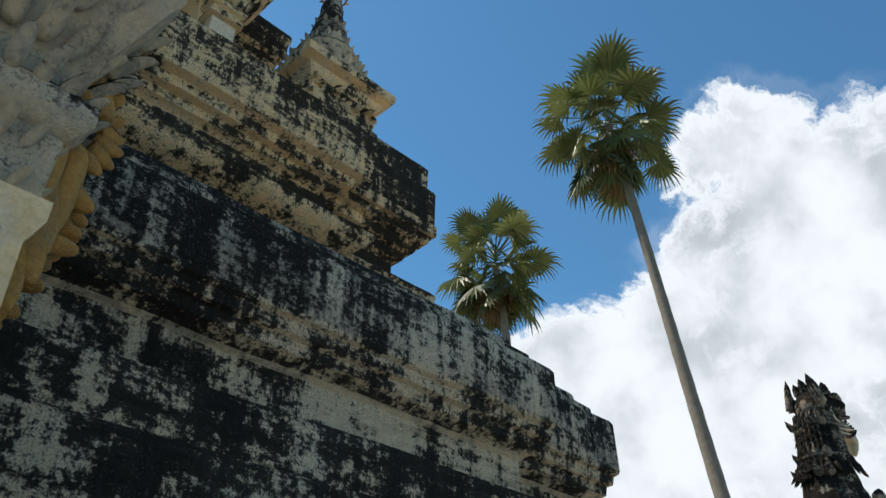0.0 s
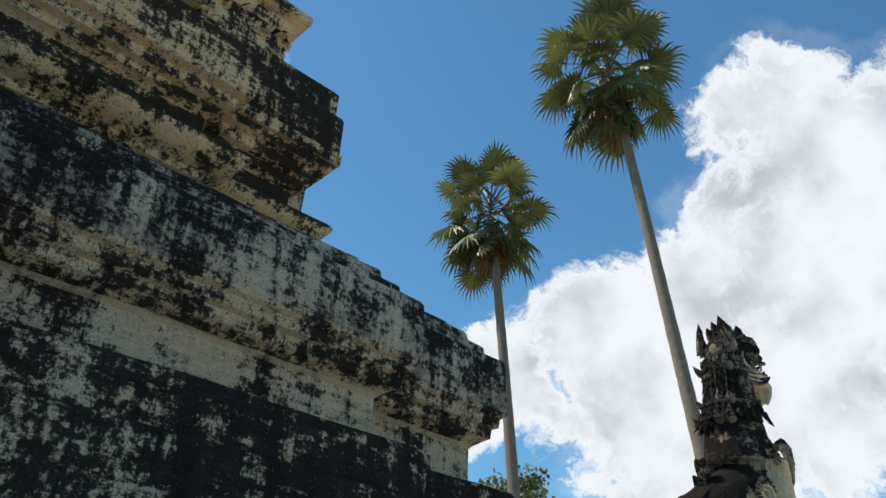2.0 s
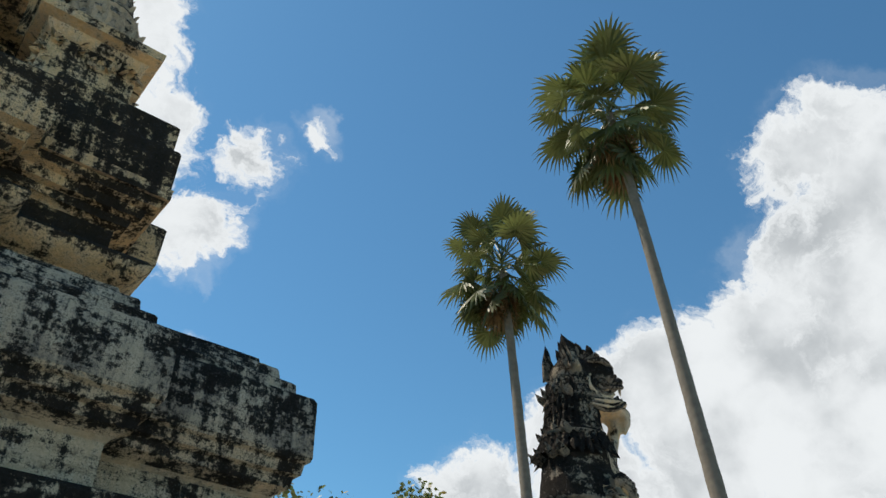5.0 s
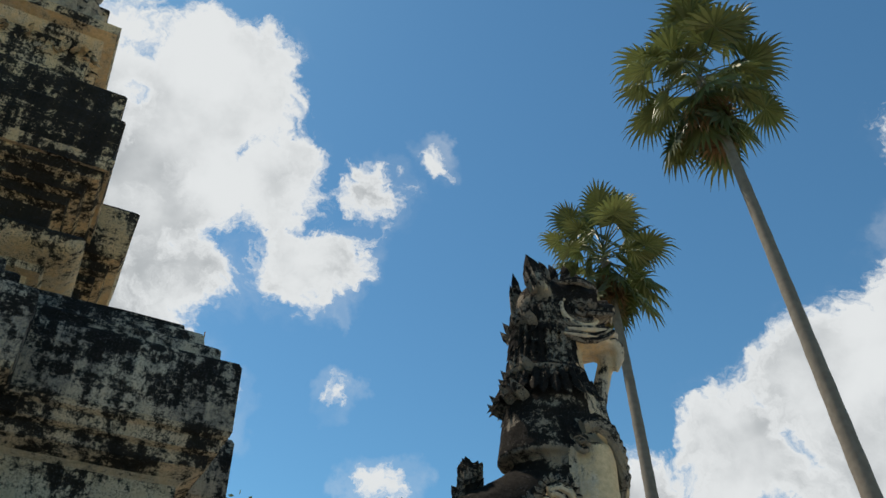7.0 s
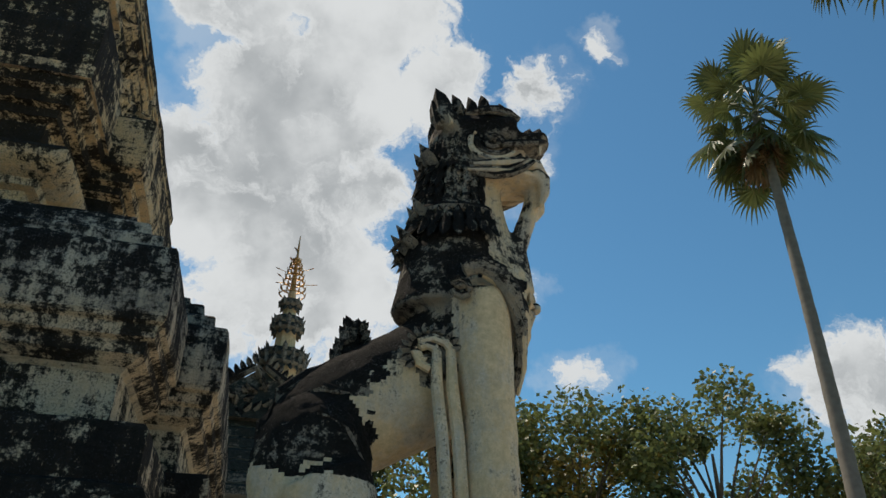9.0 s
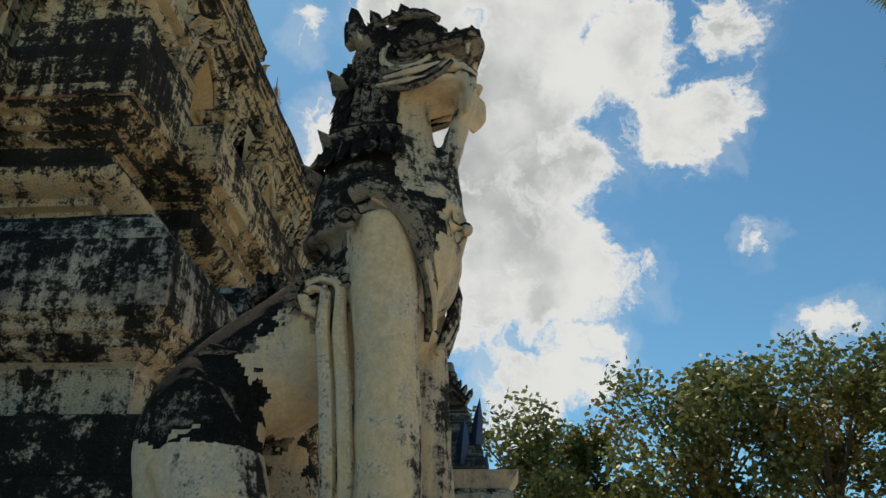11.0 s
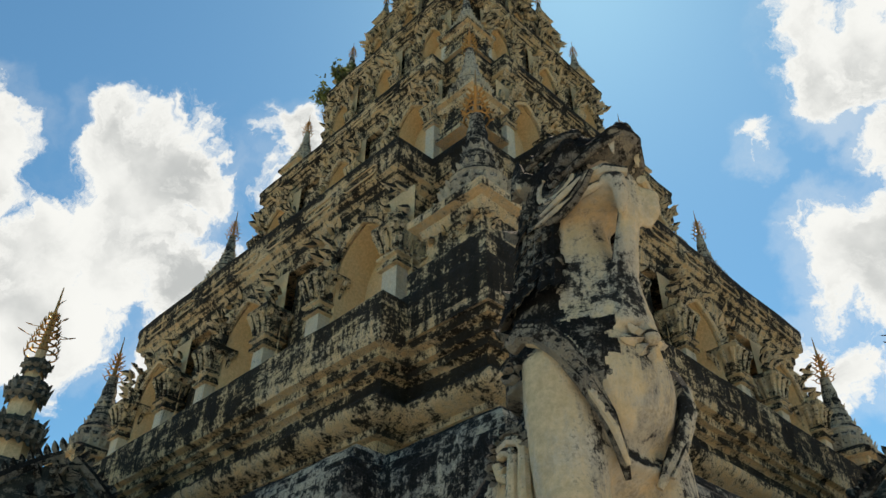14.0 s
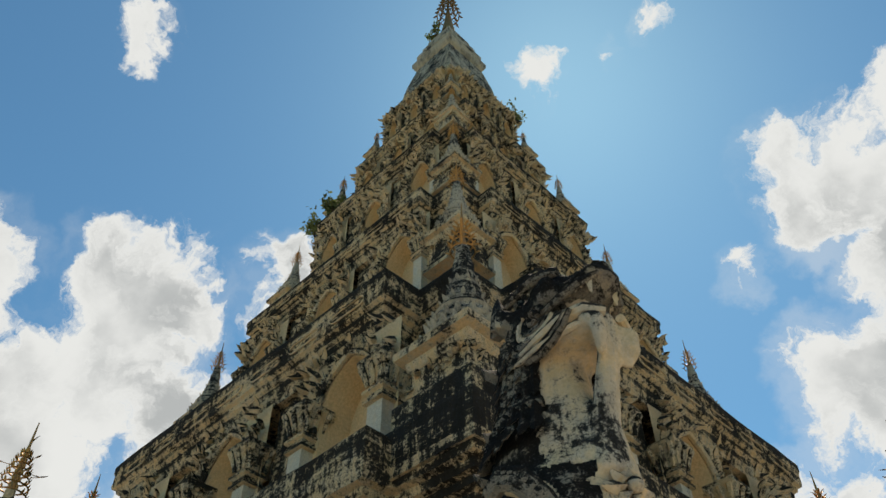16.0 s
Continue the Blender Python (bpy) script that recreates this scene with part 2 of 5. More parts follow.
CREAM, LIME, OCHRE = (0.80, 0.60, 0.36), (0.76, 0.65, 0.49), (0.62, 0.36, 0.12)
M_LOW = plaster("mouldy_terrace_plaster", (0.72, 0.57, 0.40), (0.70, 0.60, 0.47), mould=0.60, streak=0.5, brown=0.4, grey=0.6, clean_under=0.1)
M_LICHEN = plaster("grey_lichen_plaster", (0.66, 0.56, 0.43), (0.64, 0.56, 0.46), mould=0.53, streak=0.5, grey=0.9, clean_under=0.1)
M_PALE_COURSE = plaster("pale_course_plaster", (0.72, 0.59, 0.42), (0.68, 0.59, 0.46), mould=0.49, streak=0.6, brown=0.3, grey=0.6)
M_UP = plaster("streaked_cream_plaster", CREAM, LIME, mould=0.62, streak=0.5, grey=0.35, clean_under=0.24)
M_TIER = plaster("storey_plaster", CREAM, LIME, mould=0.53, streak=0.6, grey=0.35, clean_under=0.3)
M_NICHE = plaster("niche_cream_plaster", (0.80, 0.60, 0.36), (0.77, 0.60, 0.38), mould=0.02, streak=0.5, clean_under=0.1, grey=0.0, bump=0.25)
M_EAVE = plaster("blackened_eave_plaster", CREAM, LIME, mould=0.66, streak=0.5, grey=0.45, clean_under=0.3)
M_PALE = plaster("pale_pilaster_plaster", (0.80, 0.68, 0.50), (0.77, 0.70, 0.58), mould=0.22, streak=0.6, grey=0.2)
M_ORN = plaster("stucco_ornament", CREAM, LIME, mould=0.57, streak=0.35, grey=0.3, clean_under=0.3)
M_SPIRE = plaster("weathered_spire_plaster", (0.62, 0.53, 0.40), (0.56, 0.51, 0.43), mould=0.42, streak=0.3, grey=0.6)
M_LION = plaster("lion_stucco", (0.70, 0.54, 0.34), (0.60, 0.53, 0.43), mould=0.33, streak=0.9, clean_under=0.35, bump=0.3, grey=0.45)
M_LION_DARK = plaster("lion_mane_stucco", (0.42, 0.36, 0.28), (0.34, 0.32, 0.28), mould=0.60, streak=0.25, size=1.5, grey=0.8)
M_OCHRE = plaster("ochre_stucco", OCHRE, (0.55, 0.33, 0.13), mould=0.24, streak=0.4, size=1.4)
M_ROOF = plaster("mossy_dark_roof", (0.30, 0.27, 0.23), (0.34, 0.32, 0.28), mould=0.55, streak=0.1, black=(0.03, 0.035, 0.032))
M_GOLD = plain("tarnished_gilt_metal", (0.45, 0.25, 0.09), 0.5, 0.85, 0.4, 30)
M_IRON = plain("dark_gilt_wire", (0.22, 0.14, 0.07), 0.5, 0.7, 0.4, 30)
M_BLUE = plain("dark_blue_glass_mosaic", (0.03, 0.05, 0.12), 0.3, 0.2, 0.5, 40)
M_FROND = plain("palm_frond", (0.115, 0.135, 0.045), 0.5, 0, 0.35, 3, 0.1, 0.45, 0.22)
M_FROND_DRY = plain("dry_palm_frond", (0.24, 0.15, 0.075), 0.8, 0, 0.35, 3, 0.1, 0.3, 0.2)
M_PALM_BARK = plain("grey_palm_bark", (0.17, 0.145, 0.115), 0.9, 0, 0.4, 6, 0.8)
M_LEAF = plain("tree_leaf", (0.15, 0.17, 0.055), 0.5, 0, 0.35, 2, 0.1, 0.45, 0.35)
M_LEAF_WARM = plain("yellowing_tree_leaf", (0.20, 0.15, 0.035), 0.5, 0, 0.35, 2, 0.1, 0.4, 0.35)
M_BARK = plain("tree_bark", (0.12, 0.095, 0.07), 0.95, 0, 0.4, 8, 0.8)
# pale and warm so the unseen ground bounces light up onto the undersides
M_GROUND = plain("pale_bounce_paving", (0.47, 0.41, 0.32), 0.9, 0, 0.3, 1.5, 0.4)
M_GRASS = plain("dry_lawn", (0.13, 0.14, 0.05), 0.9, 0, 0.4, 2.5, 0.6)


# ---- mesh helpers ----
def link_mesh(name, verts, faces, mats, parent=None, label="", smooth=35, face_mats=None):
    me = bpy.data.meshes.new(name)
    me.from_pydata([tuple(v) for v in verts], [], faces)
    me.update()
    return link_data(name, me, mats, parent, label, smooth, face_mats)


def link_data(name, me, mats, parent=None, label="", smooth=35, face_mats=None):
    for m in (mats if isinstance(mats, (list, tuple)) else [mats]):
        me.materials.append(m)
    if face_mats is not None:
        me.polygons.foreach_set("material_index", face_mats)
    if smooth:
        me.polygons.foreach_set("use_smooth", [True] * len(me.polygons))
        me.set_sharp_from_angle(angle=radians(smooth))
    ob = new(name, me)
    if parent:
        ob.parent = parent
    if label:
        ob["label"] = label
    return ob


def part(name, bm, mats, parent, label="", smooth=35, at=None):
    me = bpy.data.meshes.new(name)
    bmesh.ops.recalc_face_normals(bm, faces=bm.faces)
    bm.to_mesh(me)
    bm.free()
    ob = link_data(name, me, mats, parent, label, smooth)
    if at is not None:
        ob.matrix_basis = at
    return ob


def rounded(ob, level=2):
    """Softens the facets of carved leaves."""
    sub = ob.modifiers.new("soft_edges", "SUBSURF")
    sub.levels = sub.render_levels = level


def again(ob, parent, m):
    """Another piece on the same mesh."""
    o = new(ob.name.split(".")[0], ob.data)
    o.parent = parent
    o.matrix_basis = m
    for key in ("label", "kind"):
        if key in ob:
            o[key] = ob[key]
    return o


def add_box(bm, x0, x1, y0, y1, z0, z1, bevel=0.0, mat=0):
    vs = bmesh.ops.create_cube(bm, size=1.0)["verts"]
    for v in vs:
        v.co = Vector(((x0 + x1) / 2 + v.co.x * (x1 - x0), (y0 + y1) / 2 + v.co.y * (y1 - y0), (z0 + z1) / 2 + v.co.z * (z1 - z0)))
    fs = {f for v in vs for f in v.link_faces}
    for f in fs:
        f.material_index = mat
    if bevel:
        es = {e for v in vs for e in v.link_edges}
        bmesh.ops.bevel(bm, geom=list(es), offset=bevel, segments=1, affect="EDGES")
    return vs


def wear(p, big=0.014, small=0.008):
    return p + noise.noise_vector(p * 1.3) * big + noise.noise_vector(p * 5.3 + Vector((7, 3, 1))) * small


def ring(a, b, c, d):
    """Corner points of a redented square plan: half width a, bays of half length c standing b proud, all grown by d."""
    pts = []
    for k in range(4):
        cs, sn = (1, 0, -1, 0)[k], (0, 1, 0, -1)[k]
        side = [(-(a + d), -(a + d)), (-(c + d), -(a + d)), (-(c + d), -(a + b + d)), (c + d, -(a + b + d)), (c + d, -(a + d))]
        if b == 0:
            side = side[:1]
        pts += [(x * cs - y * sn, x * sn + y * cs) for x, y in side]
    return pts


def moulding(name, profile, a, b, c, mats, parent, label="", step=0.22, big=0.014, small=0.008, cap=True, course=None):
    """Sweeps a profile of (outward offset, height) round a redented square; course: which coat each course of it wears."""
    base = ring(a, b, c, 0)
    n = len(base)
    cuts = [max(1, round((Vector(base[i]) - Vector(base[(i + 1) % n])).length / step)) for i in range(n)]
    verts, faces = [], []
    for d, z in profile:
        pts = ring(a, b, c, d)
        for i in range(n):
            p, q = Vector(pts[i]), Vector(pts[(i + 1) % n])
            for k in range(cuts[i]):
                w = p.lerp(q, k / cuts[i])
                verts.append(wear(Vector((w.x, w.y, z)), big, small))
    m = sum(cuts)
    for j in range(len(profile) - 1):
        for i in range(m):
            faces.append((j * m + i, j * m + (i + 1) % m, (j + 1) * m + (i + 1) % m, (j + 1) * m + i))
    if cap:
        faces.append(tuple(range((len(profile) - 1) * m, len(profile) * m)))
    coats = [course[min(k // m, len(profile) - 1)] for k in range(len(faces))] if course else None
    return link_mesh(name, verts, faces, mats, parent, label, face_mats=coats)


def turned(bm, prof, sides=16, square=False, at=(0, 0, 0), mat=0, rot=0.0):
    """A lathe of (radius, height); square: a square plan whose half width is the radius."""
    rows = []
    n = 4 if square else sides
    for r, z in prof:
        k = math.sqrt(2) if square else 1
        row = [bm.verts.new((at[0] + k * r * math.cos(rot + (i + (0.5 if square else 0)) * 2 * math.pi / n), at[1] + k * r * math.sin(rot + (i + (0.5 if square else 0)) * 2 * math.pi / n), at[2] + z)) for i in range(n)]
        rows.append(row)
    for r0, r1 in zip(rows, rows[1:]):
        for i in range(n):
            f = bm.faces.new((r0[i], r0[(i + 1) % n], r1[(i + 1) % n], r1[i]))
            f.material_index = mat
    for row, flip in ((rows[0], True), (rows[-1], False)):
        f = bm.faces.new(row[::-1] if flip else row)
        f.material_index = mat


def add_leaf(bm, base, tip_way, face_way, length, width, curl=0.4, thick=0.25, mat=0):
    """A pointed stucco leaf: a ridged tongue that curls towards face_way."""
    t, f = Vector(tip_way).normalized(), Vector(face_way).normalized()
    s = t.cross(f)
    if s.length < 1e-4:
        s = t.orthogonal()
    s.normalize()
    f = s.cross(t).normalized()
    base = Vector(base)
    prev = None
    for u, w in ((0.0, 0.55), (0.35, 1.0), (0.7, 0.7)):
        c = base + t * (u * length) + f * (curl * length * u * u)
        row = [bm.verts.new(c - s * (w * width / 2)), bm.verts.new(c + f * (thick * width * (1.2 - u))), bm.verts.new(c + s * (w * width / 2)), bm.verts.new(c - f * (thick * width * 0.5))]
        if prev:
            for i in range(4):
                bm.faces.new((prev[i], prev[(i + 1) % 4], row[(i + 1) % 4], row[i])).material_index = mat
        else:
            bm.faces.new(row[::-1]).material_index = mat
        prev = row
    end = bm.verts.new(base + t * length + f * (curl * length))
    for i in range(4):
        bm.faces.new((prev[i], prev[(i + 1) % 4], end)).material_index = mat


def tube(bm, pts, radii, sides=8, mat=0, caps=True):
    """A tapered tube through points; a radius may be a pair (across, up)."""
    rows = []
    pts = [Vector(p) for p in pts]
    for i, p in enumerate(pts):
        w = (pts[min(i + 1, len(pts) - 1)] - pts[max(i - 1, 0)]).normalized()
        ref = Vector((0, 0, 1)) if abs(w.z) < 0.9 else Vector((1, 0, 0))
        s = w.cross(ref).normalized()
        u = s.cross(w)
        r = radii[i] if isinstance(radii[i], tuple) else (radii[i], radii[i])
        rows.append([bm.verts.new(p + s * (r[0] * math.cos(k * 2 * math.pi / sides)) + u * (r[1] * math.sin(k * 2 * math.pi / sides))) for k in range(sides)])
    for r0, r1 in zip(rows, rows[1:]):
        for k in range(sides):
            bm.faces.new((r0[k], r0[(k + 1) % sides], r1[(k + 1) % sides], r1[k])).material_index = mat
    if caps:
        bm.faces.new(rows[0][::-1]).material_index = mat
        bm.faces.new(rows[-1]).material_index = mat


# ---- ground ----
def ground():
    verts, faces = [], []
    n = 61
    for j in range(n):
        for i in range(n):
            u, v = (i / (n - 1) * 2 - 1), (j / (n - 1) * 2 - 1)
            x, y = 1500 * u * abs(u) ** 2.2, 1500 * v * abs(v) ** 2.2
            verts.append((x, y, -0.02 + 0.03 * noise.noise(Vector((x * 0.2, y * 0.2, 0)))))
    for j in range(n - 1):
        for i in range(n - 1):
            k = j * n + i
            faces.append((k, k + 1, k + n + 1, k + n))
    g = link_mesh("ground", verts, faces, M_GRASS)
    tagged(g, "dry green and brown lawn round the pagoda", "ground", kind="structure")
    # never in view; widened to 80 m and kept pale to bounce warm light upward
    bm = bmesh.new()
    add_box(bm, -40, 40, -40, 40, -0.1, 0.06, 0.02)
    p = part("pavement", bm, M_GROUND, None)
    tagged(p, "unseen pale sandy paving, spread wide to bounce warm light onto the pagoda", "pavement", kind="structure")


ground()

# ---- pagoda ----
pagoda = tagged(new("stepped_pagoda"), "weathered cream plaster stepped pagoda blackened by mould, five storeys of niches", "pagoda")
LOW = [(1.25, 0.0), (1.25, 0.52), (1.22, 0.56), (0.95, 0.60), (0.93, 1.12), (0.88, 1.17), (0.62, 1.2), (0.58, 1.62), (0.52, 1.68), (0.30, 1.72),
       (0.26, 1.95), (0.15, 2.05), (0.13, 2.1), (0.12, 2.62), (0.10, 2.66), (0.055, 2.68), (0.05, 2.96), (0.03, 2.995), (-0.14, 3.02), (-0.21, 3.05),
       (-0.21, 3.33), (-0.18, 3.36), (-0.09, 3.41), (-0.08, 3.48), (-0.04, 3.50), (-0.03, 3.57), (0.0, 3.59), (0.01, 3.62), (0.0, 4.04), (-0.02, 4.075),
       (-0.12, 4.09), (-0.13, 4.19), (-0.15, 4.21), (-0.22, 4.22), (-0.235, 4.31), (-0.25, 4.33), (-0.34, 4.345), (-0.36, 4.42), (-0.42, 4.45),
       (-0.75, 4.60), (-1.1, 4.74), (-1.5, 4.84)]
# plaster set by course: grey from 3.6 up, pale at 3.01-3.35, darker elsewhere
moulding("lower_terrace", [(d, z - 0.19 * min(1.0, z / 2.0)) for d, z in LOW], 7.25, 0.29, 6.05, [M_LOW, M_LICHEN, M_PALE_COURSE], pagoda, "grey and black mould-stained moulded terrace", step=0.2,
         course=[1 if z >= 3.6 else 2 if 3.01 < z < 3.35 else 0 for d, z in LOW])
UPP = [(-0.34, 4.7), (-0.30, 5.08), (-0.28, 5.14), (-0.2, 5.16), (-0.18, 5.22), (-0.08, 5.26), (-0.02, 5.30), (0.03, 5.36), (0.04, 5.41), (0.0, 5.46),
       (-0.1, 5.49), (-0.16, 5.52), (-0.27, 5.54), (-0.29, 5.58), (-0.29, 5.84), (-0.26, 5.87), (-0.21, 5.88), (-0.2, 5.96), (-0.13, 5.98), (-0.11, 6.07),
       (-0.03, 6.10), (-0.01, 6.17), (0.0, 6.2), (0.0, 6.66), (-0.03, 6.70), (-0.4, 6.73), (-1.6, 6.76)]
moulding("upper_terrace", [(d, 4.8 + (z - 5.06) * 0.93) for d, z in UPP], 6.1, 0.36, 5.0, M_UP, pagoda, "black and cream moulded terrace below the niches", step=0.2)


def corner_spire_mesh(parent, s, z0, h, m, first):
    """A corner stupa: square die with a moulded cap, bell, ringed spire and a wire parasol."""
    bm = bmesh.new()
    turned(bm, [(0.50, 0), (0.50, 0.08), (0.46, 0.12), (0.41, 0.16), (0.40, 0.72), (0.44, 0.76), (0.46, 0.82), (0.55, 0.86), (0.56, 0.95), (0.50, 0.99), (0.42, 1.06)], square=True)
    die = part("die", bm, M_TIER, parent, at=m)
    bm = bmesh.new()
    rnd = random.Random(4)
    turned(bm, [(0.43, 1.0), (0.46, 1.06), (0.46, 1.13), (0.40, 1.17), (0.40, 1.24), (0.43, 1.28), (0.40, 1.34), (0.335, 1.38), (0.33, 1.45), (0.35, 1.48), (0.33, 1.52), (0.26, 1.58), (0.265, 1.64), (0.235, 1.68),
                (0.235, 1.75), (0.20, 1.8), (0.205, 1.87), (0.175, 1.92), (0.18, 1.98), (0.15, 2.03), (0.155, 2.1), (0.13, 2.16), (0.13, 2.3), (0.10, 2.42), (0.085, 2.6)], 20)
    for row, r, z, ln in ((22, 0.44, 1.08, 0.14), (18, 0.40, 1.24, 0.12), (14, 0.26, 1.62, 0.09), (10, 0.17, 1.95, 0.08)):
        for k in range(row):
            a = 2 * math.pi * k / row + rnd.random() * 0.1
            add_leaf(bm, (r * math.cos(a), r * math.sin(a), z), (math.cos(a) * 0.35, math.sin(a) * 0.35, 1), (math.cos(a), math.sin(a), 0), ln, ln * 0.7, 0.2)
    bell = part("bell", bm, M_SPIRE, parent, at=m)
    # corner ornament on the die
    bm = bmesh.new()
    for sx, sy in ((1, 1), (1, -1), (-1, 1), (-1, -1)):
        for k in range(26):
            f = rnd.random()
            on_x = rnd.random() < 0.5
            e = 0.40 - abs(rnd.gauss(0, 0.09)) if rnd.random() < 0.55 else 0.38 * rnd.random()
            z = 0.70 - (0.40 - e) * 0.55 * f if e < 0.36 else 0.2 + 0.5 * f
            p = (sx * e, sy * 0.405, z) if on_x else (sx * 0.405, sy * e, z)
            nrm = (0, sy, 0) if on_x else (sx, 0, 0)
            add_leaf(bm, p, (rnd.gauss(0, 0.6), rnd.gauss(0, 0.6), rnd.gauss(-0.3, 0.7)), nrm, 0.10, 0.07, 0.35, 0.5)
    orn = part("ornament", bm, M_ORN, parent, at=m)
    orn["kind"] = "stuff"
    bm = bmesh.new()
    for k, (r, z) in enumerate(((0.155, 2.55), (0.135, 2.68), (0.105, 2.80), (0.08, 2.9), (0.055, 3.0))):
        seg = 14
        pts = [(r * math.cos(2 * math.pi * q / seg), r * math.sin(2 * math.pi * q / seg), z) for q in range(seg)]
        tube(bm, pts + pts[:2], [0.012] * (seg + 2), 4, caps=False)
        for q in range(0, seg, 2):
            a = 2 * math.pi * q / seg
            add_leaf(bm, (r * math.cos(a), r * math.sin(a), z), (math.cos(a), math.sin(a), 1.2), (math.cos(a), math.sin(a), 0), 0.085, 0.04, 0.3)
    tube(bm, [(0, 0, 2.5), (0, 0, 3.0), (0, 0, 3.2), (0, 0, 3.45)], [0.05, 0.03, 0.016, 0.006], 6)
    for k in range(6):
        a = k * math.pi / 3
        tube(bm, [(0.1 * math.cos(a), 0.1 * math.sin(a), 2.7 + 0.02 * k), (0.24 * math.cos(a), 0.24 * math.sin(a), 2.73 + 0.02 * k)], [0.006, 0.004], 4)
    par = part("parasol", bm, M_GOLD, parent, "rusty gilt wire parasol", at=m)
    return die, bell, orn, par


SPIRES = [(5.16, 6.75, 10.56), (3.84, 10.95, 14.05), (2.86, 14.6, 17.35), (2.19, 18.05, 20.3), (1.60, 20.75, 22.55)]
first = None
for k, (h, z0, tip) in enumerate(SPIRES):
    s = (tip - z0) / 3.45
    wide = s * (1.0 if k == 0 else 0.95)
    for q in range(4):
        x, y = ((h, -h), (h, h), (-h, h), (-h, -h))[q]
        e = new("corner_spire")
        e.parent = pagoda
        e["label"] = "small weathered corner stupa with a gilt wire parasol"
        m = Matrix.Translation((x, y, z0)) @ Matrix.Diagonal((wide, wide, s, 1))
        if first is None:
            first = corner_spire_mesh(e, s, z0, h, m, True)
        else:
            for o in first:
                again(o, e, m)
# stepped blocks under the first corner stupas
bm = bmesh.new()
turned(bm, [(0.645, 0), (0.65, 0.10), (0.655, 0.12)], square=True)
turned(bm, [(0.63, 0.0), (0.635, 0.57), (0.62, 0.61), (0.57, 0.62), (0.575, 0.93), (0.55, 0.97), (0.4, 0.98)], square=True)
blk = part("corner_block", bm, M_TIER, pagoda, at=Matrix.Translation((5.48, -5.48, 5.84)) @ Matrix.Diagonal((1, 1, 0.94, 1)))
for x, y in ((5.48, 5.48), (-5.48, 5.48), (-5.48, -5.48)):
    again(blk, pagoda, Matrix.Translation((x, y, 5.84)) @ Matrix.Diagonal((1, 1, 0.94, 1)))


# ---- storeys ----
def arch_curve(ow, zs, za, n=9):
    pts = [(ow, 0.0), (ow, zs * 0.5), (ow, zs)]
    for i in range(1, n):
        u = i / n
        # round shoulders rising to a small ogee point
        x = ow * math.cos(u * math.pi / 2) ** 0.85
        z = zs + (za - zs) * (0.86 * math.sin(u * math.pi / 2) + 0.14 * u ** 6)
        pts.append((x, z))
    pts.append((0.0, za))
    return pts + [(-x, z) for x, z in pts[-2::-1]]


def niche_panel(half, height, ow, zs, za, depth):
    """A stretch of wall with an arched recess, 0.0 at its face, outward -y."""
    bm = bmesh.new()
    curve = arch_curve(ow, zs, za)
    top = height
    outer = []
    for x, z in curve:
        if z <= zs:
            outer.append((half if x > 0 else -half, z))
        else:
            ang = math.atan2(z - zs, x)
            k = min(half / max(abs(math.cos(ang)), 1e-6), (top - zs) / max(math.sin(ang), 1e-6))
            outer.append((k * math.cos(ang), zs + k * math.sin(ang)))
    front_in = [bm.verts.new((x, 0, z)) for x, z in curve]
    front_out = [bm.verts.new((x, 0, z)) for x, z in outer]
    back = [bm.verts.new((x, depth, z)) for x, z in curve]
    cor = {}
    for i in range(len(curve) - 1):
        bm.faces.new((front_out[i], front_out[i + 1], front_in[i + 1], front_in[i]))
        bm.faces.new((front_in[i], front_in[i + 1], back[i + 1], back[i]))
        (x0, z0), (x1, z1) = outer[i], outer[i + 1]
        if abs(abs(x0) - half) < 1e-5 and abs(z1 - top) < 1e-5 and abs(z0 - top) > 1e-5 or abs(abs(x1) - half) < 1e-5 and abs(z0 - top) < 1e-5 and abs(z1 - top) > 1e-5:
            c = bm.verts.new((half if x0 + x1 > 0 else -half, 0, top))
            bm.faces.new((front_out[i], c, front_out[i + 1]))
    bm.faces.new(back[::-1])
    return bm


def pilaster(h):
    """Shaft, moulded foot and a fluted flaring capital, standing at -y."""
    bm = bmesh.new()
    turned(bm, [(0.21, 0), (0.21, 0.06), (0.18, 0.09), (0.19, 0.14), (0.15, 0.18), (0.145, 0.60 * h)], square=True)
    cap = bmesh.new()
    z = 0.60 * h
    turned(cap, [(0.145, z - 0.02), (0.20, z), (0.20, z + 0.05), (0.16, z + 0.08), (0.165, z + 0.13), (0.21, z + 0.16), (0.215, z + 0.2), (0.17, z + 0.24), (0.19, z + 0.4), (0.25, z + 0.58), (0.28, z + 0.62), (0.28, z + 0.70), (0.24, z + 0.72)], square=True)
    flutes = bmesh.new()
    for side in range(4):
        a = side * math.pi / 2
        for k in (-1, 0, 1):
            pts, rad = [], []
            for i in range(6):
                f = i / 5
                r = 0.185 + 0.10 * f ** 2
                q = k * (0.12 + 0.07 * f)
                pts.append((r * math.cos(a) - q * math.sin(a), r * math.sin(a) + q * math.cos(a), z + 0.25 + 0.36 * f))
                rad.append(0.034 + 0.022 * f)
            tube(flutes, pts, rad, 6)
    return bm, cap, flutes


